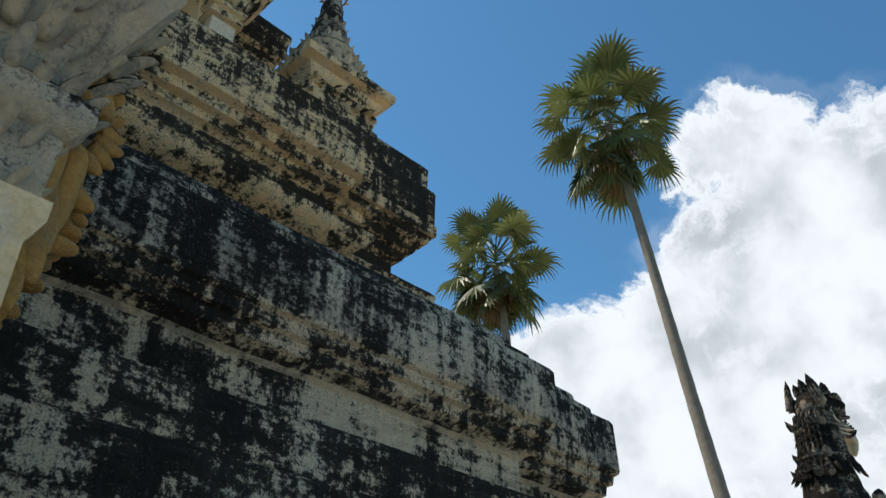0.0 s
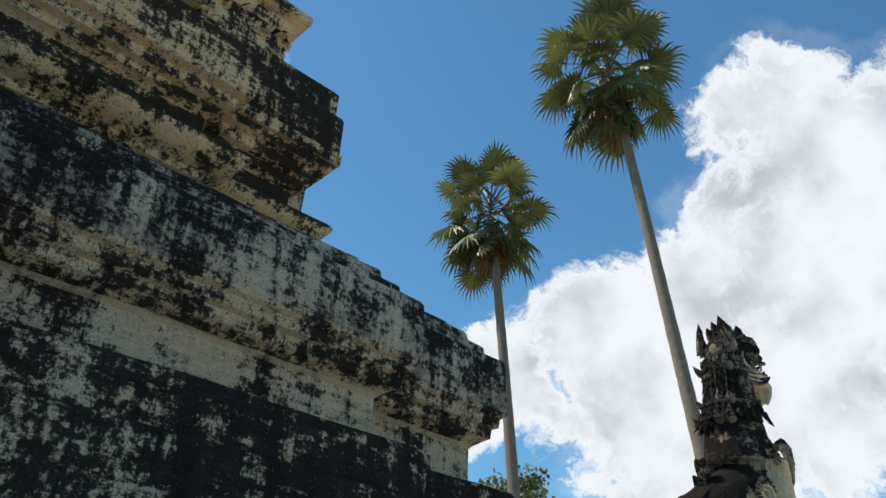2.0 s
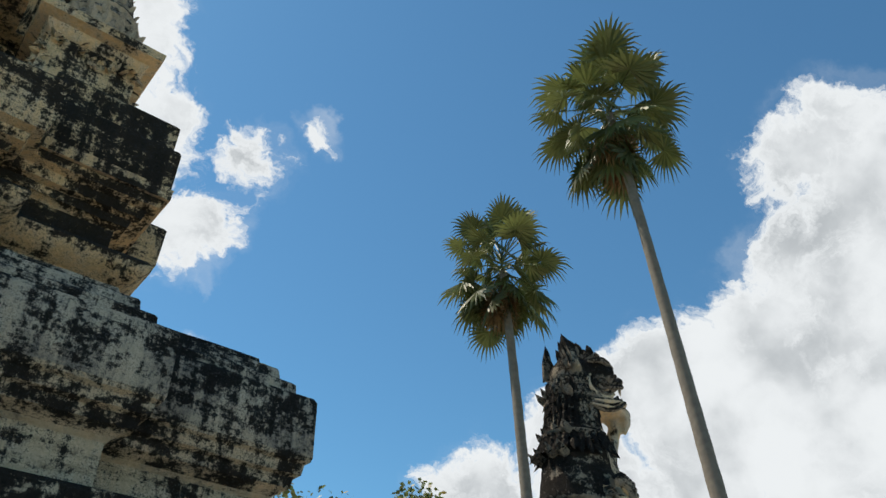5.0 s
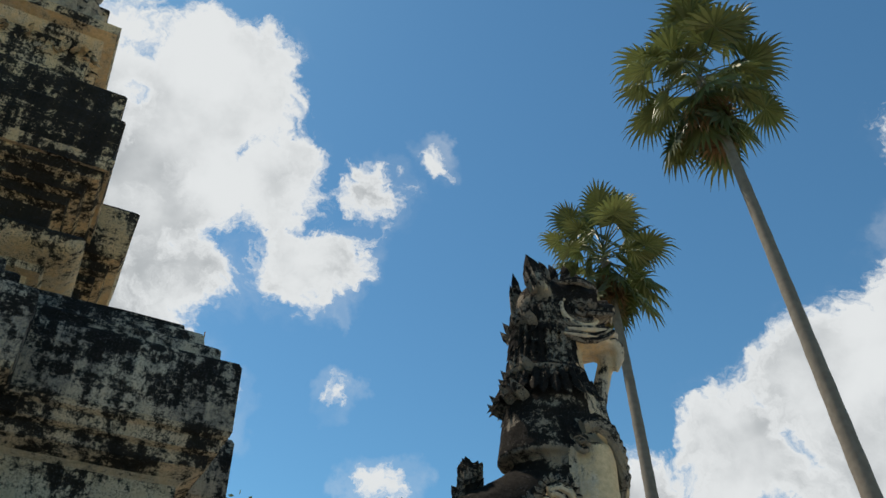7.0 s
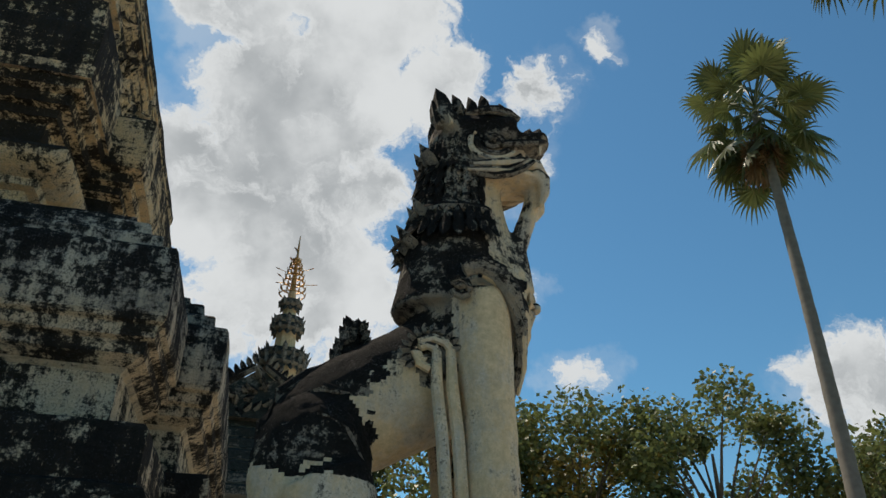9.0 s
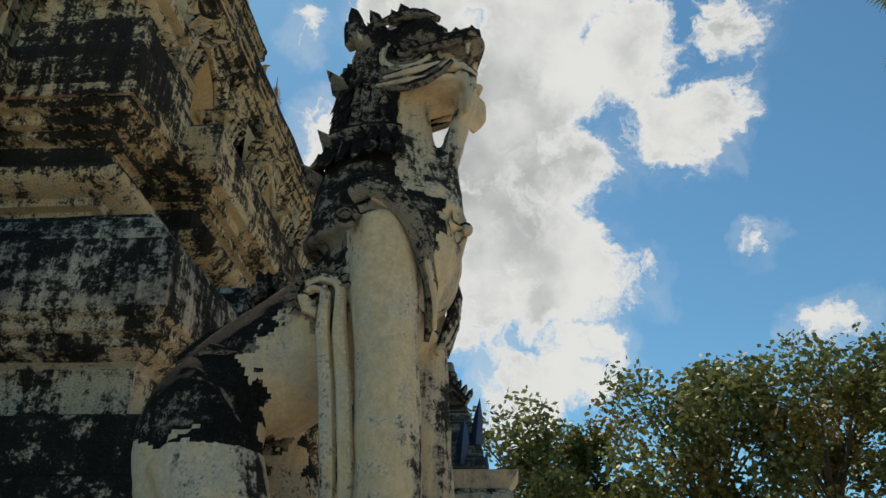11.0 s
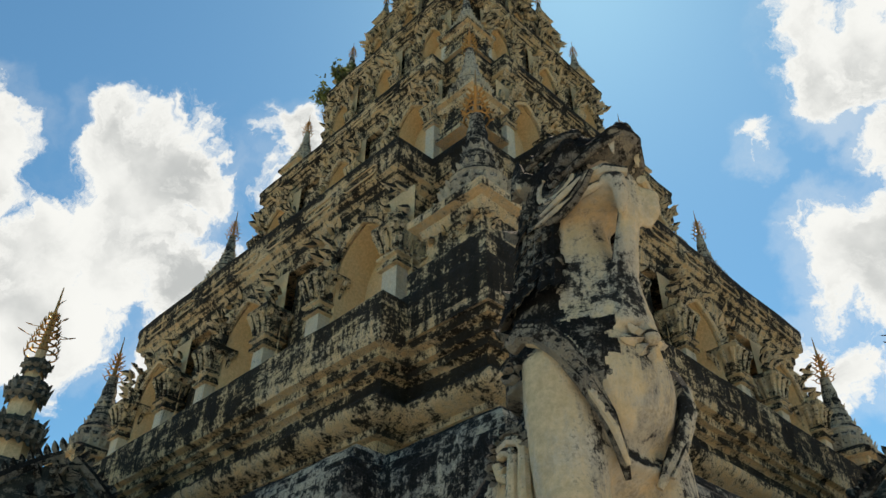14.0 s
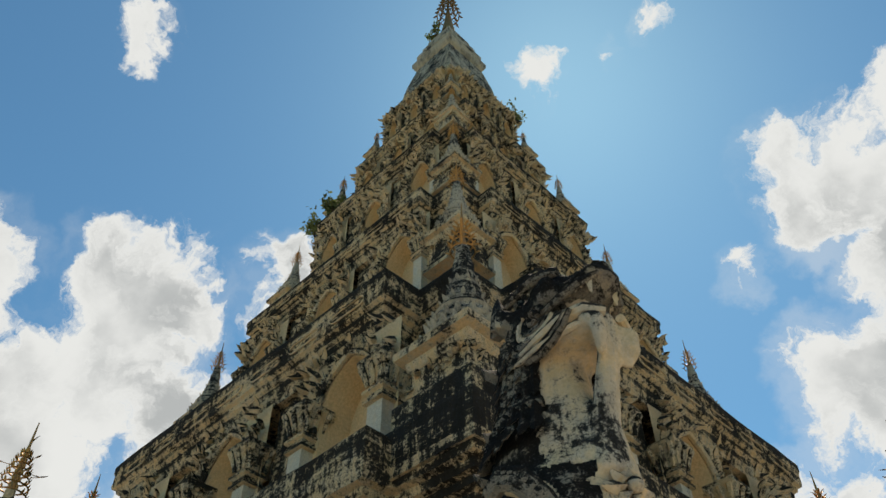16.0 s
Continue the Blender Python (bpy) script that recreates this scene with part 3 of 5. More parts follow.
def arch_ornament(half, ow, zs, za, top, seed):
    """Flame leaves that climb the arch and fill the wall up to the eave."""
    rnd = random.Random(seed)
    bm = bmesh.new()
    curve = arch_curve(ow + 0.05, zs, za + 0.06, 14)
    mids = [p for p in curve if p[1] >= zs * 0.98]
    for i in range(len(mids) - 1):
        for rep in range(2):
            f = rnd.random()
            x, z = mids[i][0] * (1 - f) + mids[i + 1][0] * f, mids[i][1] * (1 - f) + mids[i + 1][1] * f
            out = Vector((x, 0, z - zs + 0.25)).normalized()
            add_leaf(bm, (x, -0.03, z), out + Vector((rnd.gauss(0, 0.35), -0.1, rnd.gauss(0.25, 0.25))), (0, -1, 0), rnd.uniform(0.13, 0.24), rnd.uniform(0.09, 0.14), 0.4, 0.45)
    # rolled rim
    tube(bm, [(x, -0.05, z) for x, z in mids], [0.055] * len(mids), 6)
    for k in range(70):
        x = rnd.uniform(-half, half)
        z = rnd.uniform(zs + 0.1, top)
        if abs(x) < ow * math.sqrt(max(0.0, 1 - ((z - zs) / (za - zs + 0.1)) ** 2)) + 0.06 and z < za + 0.06:
            continue
        add_leaf(bm, (x, -0.02 - 0.14 * (z - zs) / (top - zs), z), (rnd.gauss(0, 0.7), -0.25, rnd.gauss(0.5, 0.6)), (0, -1, 0), rnd.uniform(0.12, 0.26), rnd.uniform(0.09, 0.16), 0.5, 0.5)
    return bm


def storey(k, wall, bay, eave, z0, z1, parent):
    """One storey: wall core, eave, and on each side three niches between pilasters."""
    s = eave / 4.87
    h = z1 - z0
    spacing, half = 3.1 * s, 1.06 * s
    facade = wall + bay
    body = moulding("storey", [(-0.62 * s, z0 - 0.1), (-0.62 * s, z1 + 0.05)], wall, bay, 4.05 * s, M_TIER, parent, "storey wall of stained cream plaster", step=0.5)
    prof = [(0.02, z0 - 0.25), (0.05, z0 + 0.05), (0.0, z0 + 0.08), (-0.08, z0 + 0.1), (-0.3, z0 + 0.11)]
    if k:
        lift = 0.45
        prof = [(0.32 * s, z0 - lift), (0.32 * s, z0 - lift * 0.72), (0.26 * s, z0 - lift * 0.68), (0.17 * s, z0 - lift * 0.62), (0.16 * s, z0 - lift * 0.3), (0.2 * s, z0 - lift * 0.25), (0.24 * s, z0 - lift * 0.12), (0.2 * s, z0), (-0.3, z0 + 0.02)]
    moulding("plinth", prof, wall, bay, 4.1 * s, M_TIER, body, step=0.3, cap=False)
    o = eave - wall
    f = z1 - 0.42 * s
    cor = [(-0.62 * s, f - 0.42 * s), (-0.02, f - 0.40 * s), (0.02, f - 0.28 * s), (0.22 * o, f - 0.24 * s), (0.26 * o, f - 0.12 * s), (0.5 * o, f - 0.07 * s), (0.56 * o, f), (0.82 * o, f + 0.04 * s), (0.88 * o, f + 0.1 * s),
           (0.9 * o, f + 0.32 * s), (0.96 * o, f + 0.35 * s), (o, f + 0.38 * s), (o, f + 0.5 * s), (0.94 * o, f + 0.54 * s), (0.2 * o, f + 0.66 * s), (-0.9 * s, f + 0.8 * s)]
    moulding("eave", cor, wall, bay, 3.72 * s, M_EAVE, body, "projecting moulded eave", step=0.25, big=0.02)
    ow, zs, za = 0.62 * s, 0.51 * h, 0.74 * h
    top = h - 0.78 * s
    pan_bm = niche_panel(half, top, ow, zs, za, 0.55 * s)
    bm_p, bm_c, bm_f = pilaster(h * 0.62 / s if s < 1 else h * 0.62)
    pan = pil = cap = flu = None
    orn = []
    for side in range(4):
        turn = Matrix.Rotation(side * math.pi / 2, 4, "Z")
        for j in (-1, 0, 1):
            m = turn @ Matrix.Translation((j * spacing * 0.985, -facade, z0))
            if pan is None:
                pan = part("niche", pan_bm, M_NICHE, body, "plain cream arched niche", 40, m)
                orn = [part("niche_ornament", arch_ornament(half, ow, zs, za, top, 10 * k + v), M_ORN, body, "stucco flame leaves round the arch", 50, m) for v in range(3)]
                for q in orn:
                    q["kind"] = "stuff"
                orn[1].matrix_basis = turn @ Matrix.Translation((0, -facade, z0))
                orn[2].matrix_basis = turn @ Matrix.Translation((spacing * 0.985, -facade, z0))
            else:
                again(pan, body, m)
                if side:
                    again(orn[(j + 1 + side) % 3], body, m)
            for e in (-1, 1):
                w = m @ Matrix.Translation((e * (ow + 0.22 * s), -0.06 * s, 0.02)) @ Matrix.Diagonal((s, s, s, 1))
                if pil is None:
                    pil = part("pilaster", bm_p, M_PALE, body, "", 40, w)
                    cap = part("capital", bm_c, M_ORN, body, "fluted lotus capital", 40, w)
                    flu = part("capital_flutes", bm_f, M_ORN, body, "", 40, w)
                    flu["kind"] = "stuff"
                else:
                    again(pil, body, w)
                    again(cap, body, w)
                    again(flu, body, w)
    # plain wall between the niches
    bm = bmesh.new()
    add_box(bm, -0.50 * s, 0.50 * s, -0.05, 0.4 * s, 0, top, 0.01)
    fill = None
    for side in range(4):
        turn = Matrix.Rotation(side * math.pi / 2, 4, "Z")
        for e in (-1, 1):
            m = turn @ Matrix.Translation((e * spacing / 2, -facade + 0.22 * s, z0))
            if fill is None:
                fill = part("pier", bm, M_ORN, body, "", 40, m)
            else:
                again(fill, body, m)
    # raised panels along the eave's face
    bm = bmesh.new()
    ln = 0.42 * s
    pts = [(ln * math.cos(a) * (1 if abs(math.cos(a)) < 0.8 else 0.95), -0.01, 0.085 * s * math.copysign(min(1, abs(math.sin(a)) * 1.6), math.sin(a))) for a in [2 * math.pi * q / 24 for q in range(24)]]
    tube(bm, pts + pts[:2], [0.018 * s] * 26, 5, caps=False)
    pp = None
    for side in range(4):
        turn = Matrix.Rotation(side * math.pi / 2, 4, "Z")
        for j in range(-3, 4):
            m = turn @ Matrix.Translation((j * 1.04 * s, -(facade + 0.9 * o), f + 0.21 * s))
            if pp is None:
                pp = part("eave_panel", bm, M_TIER, body, "", 40, m)
            else:
                again(pp, body, m)
    return body


STOREYS = [(4.45, 0.70, 4.70, 6.45, 9.95), (3.3, 0.36, 3.50, 11.0, 13.95), (2.42, 0.26, 2.62, 14.75, 17.6), (1.80, 0.2, 1.98, 18.2, 20.2), (1.36, 0.13, 1.5, 20.75, 22.95)]
for k, row in enumerate(STOREYS):
    storey(k, *row, pagoda)

# stepped roof and finial
roof = [(0.05, 22.9), (0.05, 23.15), (-0.08, 23.2), (-0.1, 23.5), (-0.18, 23.55), (-0.2, 23.85), (-0.26, 23.9), (-0.27, 24.3), (-0.3, 24.6), (-0.34, 24.9), (-0.42, 25.3), (-0.5, 25.7), (-0.56, 26.0), (-0.5, 26.05), (-0.44, 26.2), (-0.44, 26.4),
        (-0.6, 26.45), (-0.6, 26.7), (-0.55, 26.72), (-0.55, 26.9), (-0.72, 26.95), (-0.72, 27.2), (-0.68, 27.22), (-0.68, 27.4), (-0.85, 27.45), (-0.85, 27.7), (-0.82, 27.72), (-0.82, 27.85), (-0.97, 27.9), (-0.97, 28.2), (-1.1, 28.25), (-1.12, 28.6), (-1.2, 28.9)]
moulding("roof", roof, 1.34, 0.0, 0.5, M_SPIRE, pagoda, "stepped tapering square roof", step=0.25, big=0.02)
bm = bmesh.new()
turned(bm, [(0.22, 28.7), (0.24, 28.85), (0.2, 29.0), (0.16, 29.4), (0.11, 29.8), (0.06, 30.3), (0.03, 31.2), (0.01, 32.6)], 14)
fin = part("finial", bm, M_GOLD, pagoda, "yellow gilt finial cone")
bm = bmesh.new()
for r, z in ((0.42, 29.9), (0.36, 30.25), (0.3, 30.55), (0.22, 30.85), (0.15, 31.15)):
    pts = [(r * math.cos(2 * math.pi * q / 16), r * math.sin(2 * math.pi * q / 16), z) for q in range(16)]
    tube(bm, pts + pts[:2], [0.025] * 18, 5, caps=False)
    tube(bm, [(-r, 0, z), (0, 0, z), (r, 0, z)], [0.015] * 3, 4)
    tube(bm, [(0, -r, z), (0, 0, z), (0, r, z)], [0.015] * 3, 4)
    for q in range(0, 16, 2):
        a = 2 * math.pi * q / 16
        add_leaf(bm, (r * math.cos(a), r * math.sin(a), z), (math.cos(a), math.sin(a), -1.5), (math.cos(a), math.sin(a), 0), 0.2, 0.1, 0.3)
part("parasol", bm, M_IRON, fin, "dark openwork metal parasol")


# ---- shrines built against the four sides ----
def shrine(turn):
    """A plastered shrine: body, corner pilasters with flame leaves, stepped mossy roof, side gables and a crowned spire. Built facing -y."""
    top = tagged(new("side_shrine"), "cream plastered shrine with mossy stepped roof and crowned gilt spire", "shrine", "shrines round the pagoda")
    top.matrix_basis = turn
    rnd = random.Random(8)
    bm = bmesh.new()
    add_box(bm, -1.5, 1.5, -8.8, -7.2, 0.0, 3.5, 0.03)
    part("body", bm, M_TIER, top)
    bm = bmesh.new()
    add_box(bm, -0.62, 0.62, -8.84, -8.6, 0.3, 2.6, 0.02)
    part("doorway", bm, M_NICHE, top, "plain cream blind doorway")
    z, hx, y0, y1 = 3.5, 1.66, -8.95, -6.9
    for k in range(11):
        bm = bmesh.new()
        add_box(bm, -hx, hx, y0, y1, z, z + 0.157, 0.03)
        part("roof_course", bm, M_ROOF, top, "dark mossy roof course", 30)
        z += 0.16
        hx -= 0.085
        y0 += 0.05
    for e in (-1, 1):
        bm = bmesh.new()
        yc, zc, w, hgt = -7.75, 4.55, 0.85, 0.68
        xs = e * 1.32
        tri0 = [bm.verts.new((xs, yc - w, zc)), bm.verts.new((xs, yc + w, zc)), bm.verts.new((xs, yc, zc + hgt))]
        tri1 = [bm.verts.new((e * 0.4, yc - w, zc)), bm.verts.new((e * 0.4, yc + w, zc)), bm.verts.new((e * 0.4, yc, zc + hgt))]
        bm.faces.new(tri0), bm.faces.new(tri1)
        for i in range(3):
            bm.faces.new((tri0[i], tri0[(i + 1) % 3], tri1[(i + 1) % 3], tri1[i]))
        g = part("gable", bm, M_ROOF, top, "small gable with leafy stucco edge", 0)
        bm = bmesh.new()
        for sgn in (-1, 1):
            pts = [(xs + e * 0.04, yc + sgn * w * (1.08 - t), zc - 0.03 + hgt * t * 1.04 + 0.05 * math.sin(t * 3.1)) for t in (0, 0.25, 0.5, 0.75, 1.0)]
            tube(bm, pts, [0.06, 0.065, 0.065, 0.06, 0.05], 6)
            for q in range(13):
                t = q / 12
                add_leaf(bm, (xs + e * 0.03, yc + sgn * w * (1.08 - t), zc + hgt * t * 1.04 + 0.02), (0, sgn * 0.5, 1), (e, 0, 0), 0.15, 0.09, 0.15, 0.4)
        for q in range(26):
            t = rnd.random()
            add_leaf(bm, (xs + e * 0.01, yc + rnd.uniform(-1, 1) * w * 0.75 * (1 - t), zc + hgt * t * 0.8 + 0.05), (e * 0.3, rnd.gauss(0, 1), rnd.gauss(0.3, 0.8)), (e, 0, 0), 0.15, 0.1, 0.4, 0.5)
        part("gable_edge", bm, M_LION_DARK, g, "", 50)
    # corner pilasters with lotus capitals and flame leaves
    for e in (-1, 1):
        bm = bmesh.new()
        cx, cy = e * 1.67, -8.86
        turned(bm, [(0.25, 0.0), (0.25, 0.5), (0.21, 0.58), (0.19, 2.30), (0.22, 2.36), (0.22, 2.42)], square=True, at=(cx, cy, 0))
        p = part("corner_pilaster", bm, M_LION, top, "grey-white weathered pilaster")
        bm = bmesh.new()
        turned(bm, [(0.19, 2.62), (0.25, 2.68), (0.25, 2.75), (0.2, 2.8), (0.23, 2.95), (0.33, 3.16), (0.36, 3.2), (0.36, 3.3), (0.3, 3.36), (0.42, 3.55)], square=True, at=(cx, cy, 0))
        turned(bm, [(0.19, 2.36), (0.2, 2.66)], square=True, at=(cx, cy, 0))
        part("capital", bm, M_SPIRE, p, "flaring lotus capital of grey stucco", 50)
        bm = bmesh.new()
        for ring_z, r, cnt, ln in ((2.74, 0.23, 20, 0.17), (2.88, 0.23, 18, 0.20), (3.02, 0.27, 20, 0.22), (3.18, 0.34, 22, 0.16), (2.55, 0.2, 18, 0.13), (2.42, 0.21, 18, 0.11)):
            for q in range(cnt):
                a = 2 * math.pi * q / cnt
                add_leaf(bm, (cx + r * math.cos(a), cy + r * math.sin(a), ring_z), (math.cos(a) * 0.6, math.sin(a) * 0.6, 1), (math.cos(a), math.sin(a), 0), ln, ln * 0.55, 0.35, 0.45)
        petals = part("lotus_petals", bm, M_SPIRE, p, "upright grey stucco petals", 80)
        petals["kind"] = "stuff"
        rounded(petals)
        bm = bmesh.new()
        # upper curl: a rolled scroll with a fringe of lobes
        for q in range(17):
            a = 2.6 - q / 16 * 4.4
            c0 = (cx + e * (0.22 + 0.09 * math.cos(a)), cy - 0.02 + rnd.uniform(-0.05, 0.05), 2.86 + 0.17 * math.sin(a))
            add_leaf(bm, c0, (e * math.cos(a), rnd.gauss(0, 0.15), math.sin(a) - 0.2), (0, -1, 0), rnd.uniform(0.09, 0.14), 0.10, 0.3, 0.55)
        curl = [(cx + e * (0.21 + 0.10 * (1 - q / 20) * math.cos(0.5 * q)), cy - 0.06 - 0.003 * q, 2.86 + 0.14 * (1 - q / 20) * math.sin(0.5 * q)) for q in range(17)]
        tube(bm, curl, [0.05 - 0.0015 * q for q in range(17)], 9)
        # pendant: long overlapping tongues with scalloped outer edges
        for q in range(9):
            t = q / 8
            z = 2.66 - 0.72 * t
            x = cx + e * (0.13 + 0.07 * math.sin(t * 5.2 + 0.6))
            add_leaf(bm, (x, cy - 0.10, z), (e * (0.30 - 0.25 * t), -0.02, -1), (0, -1, 0), 0.30, 0.15, 0.05, 0.5)
            for w in range(3):
                add_leaf(bm, (x + e * 0.04, cy - 0.05 + 0.06 * w, z - 0.03 * w), (e, rnd.gauss(0, 0.2), rnd.uniform(-0.1, 0.5)), (0, -0.6, -0.6), rnd.uniform(0.10, 0.17), 0.12, 0.45, 0.5)
        for off in (0.0, 0.07):
            stem = [(cx + e * (0.15 + off + 0.05 * math.sin(t * 5.2 + 0.6)), cy - 0.13 + off * 0.5, 2.72 - 0.85 * t) for t in [q / 10 for q in range(11)]]
            tube(bm, stem, [0.05 * (1 - 0.07 * q) for q in range(11)], 8)
        rounded(part("flame_leaf", bm, M_OCHRE, p, "ochre stucco flame leaves", 80))
        # finials on the roof's outer corners
        bm = bmesh.new()
        for q, (dz, ln) in enumerate(((0, 0.5), (0.0, 0.32))):
            add_leaf(bm, (e * (1.35 + 0.2 * q), -8.75 + 0.15 * q, 3.72), (e * 0.15, -0.1, 1), (e, 0, 0), 0.85 - 0.3 * q, 0.16, 0.05, 0.5)
        part("roof_finial", bm, M_BLUE, top, "dark blue mosaic finial", 50)
    # crowned spire
    bm = bmesh.new()
    c = (0, -8.02, 0)
    turned(bm, [(0.27, 5.0), (0.26, 5.3), (0.235, 5.36), (0.235, 5.72), (0.27, 5.78), (0.30, 5.86), (0.31, 5.92), (0.17, 5.96), (0.16, 6.28), (0.2, 6.34), (0.22, 6.42), (0.115, 6.46), (0.105, 6.68), (0.13, 6.72), (0.14, 6.8), (0.07, 6.84), (0.06, 7.0)], 8, at=c, rot=0.39)
    sp = part("spire", bm, M_NICHE, top, "octagonal cream spire", 30)
    bm = bmesh.new()
    for z, r, ln, cnt in ((5.72, 0.30, 0.30, 16), (5.86, 0.30, 0.22, 16), (6.30, 0.2, 0.24, 12), (6.42, 0.19, 0.15, 12), (6.72, 0.13, 0.15, 10)):
        turned(bm, [(r, z - 0.03), (r + 0.05, z + 0.02), (r + 0.03, z + 0.09), (r - 0.04, z + 0.1)], 16, at=c)
        for q in range(cnt):
            a = 2 * math.pi * q / cnt
            big = 1.35 if q % 2 == 0 else 0.8
            add_leaf(bm, (c[0] + (r + 0.02) * math.cos(a), c[1] + (r + 0.02) * math.sin(a), z), (math.cos(a) * 0.35, math.sin(a) * 0.35, 1), (math.cos(a), math.sin(a), 0), ln * big * 0.6, 0.09, 0.1, 0.4)
            add_leaf(bm, (c[0] + (r - 0.02) * math.cos(a), c[1] + (r - 0.02) * math.sin(a), z), (math.cos(a) * 0.3, math.sin(a) * 0.3, -1), (math.cos(a), math.sin(a), 0), 0.12, 0.09, 0.1, 0.4)
    part("spire_crown", bm, M_ROOF, sp, "dark rings of pointed leaves", 50)
    bm = bmesh.new()
    for r, z in ((0.20, 6.92), (0.19, 7.03), (0.165, 7.14), (0.14, 7.24), (0.115, 7.33), (0.09, 7.42), (0.06, 7.5)):
        pts = [(c[0] + r * math.cos(2 * math.pi * q / 14), c[1] + r * math.sin(2 * math.pi * q / 14), z) for q in range(14)]
        tube(bm, pts + pts[:2], [0.012] * 16, 4, caps=False)
        for q in range(14):
            a = 2 * math.pi * q / 14
            add_leaf(bm, (c[0] + r * math.cos(a), c[1] + r * math.sin(a), z), (math.cos(a) * 0.3, math.sin(a) * 0.3, 1), (math.cos(a), math.sin(a), 0), 0.06, 0.035, 0.1)
    for q in range(10):
        a = q * 2.4
        z = 7.05 + 0.04 * q
        r = 0.2 - 0.013 * q
        tube(bm, [(c[0] + r * math.cos(a), c[1] + r * math.sin(a), z), (c[0] + (r + 0.16) * math.cos(a), c[1] + (r + 0.16) * math.sin(a), z + 0.02)], [0.006, 0.004], 4)
        add_leaf(bm, (c[0] + (r + 0.12) * math.cos(a), c[1] + (r + 0.12) * math.sin(a), z + 0.02), (math.cos(a), math.sin(a), 0.1), (0, 0, 1), 0.1, 0.035, 0.1)
    tube(bm, [(c[0], c[1], 6.9), (c[0], c[1], 7.5), (c[0], c[1], 7.62), (c[0], c[1], 7.98)], [0.05, 0.025, 0.02, 0.008], 6)
    add_leaf(bm, (c[0], c[1], 7.68), (0.4, 0.3, 1), (0, 1, 0), 0.14, 0.06, 0.3)
    part("parasol", bm, M_GOLD, sp, "tiered gilt wire parasol with small pennants", 50)
    return top


first_shrine = shrine(Matrix.Identity(4))
for k in (1, 2, 3):
    copy_thing(first_shrine, Matrix.Rotation(k * math.pi / 2, 4, "Z"))


# ---- guardian lion ----
LION_AT, LION_TURN = (8.615, -8.455), radians(-10)
F_WAY = Vector((math.cos(LION_TURN), math.sin(LION_TURN), 0))
L_WAY = Vector((-F_WAY.y, F_WAY.x, 0))


def LP(u, v, z):
    """Ahead along the lion's gaze, to its left, up."""
    return Vector((LION_AT[0], LION_AT[1], z)) + F_WAY * u + L_WAY * v


def blob(bm, c, r, seg=16, mat=0):
    vs = bmesh.ops.create_uvsphere(bm, u_segments=seg, v_segments=seg // 2 + 1, radius=1.0)["verts"]
    for v in vs:
        v.co = LP(c[0] + v.co.x * r[0], c[1] + v.co.y * r[1], c[2] + v.co.z * r[2])
    for f in {f for v in vs for f in v.link_faces}:
        f.material_index = mat


def limb(bm, pts, radii, sides=12, mat=0):
    tube(bm, [LP(*p) for p in pts], radii, sides, mat)


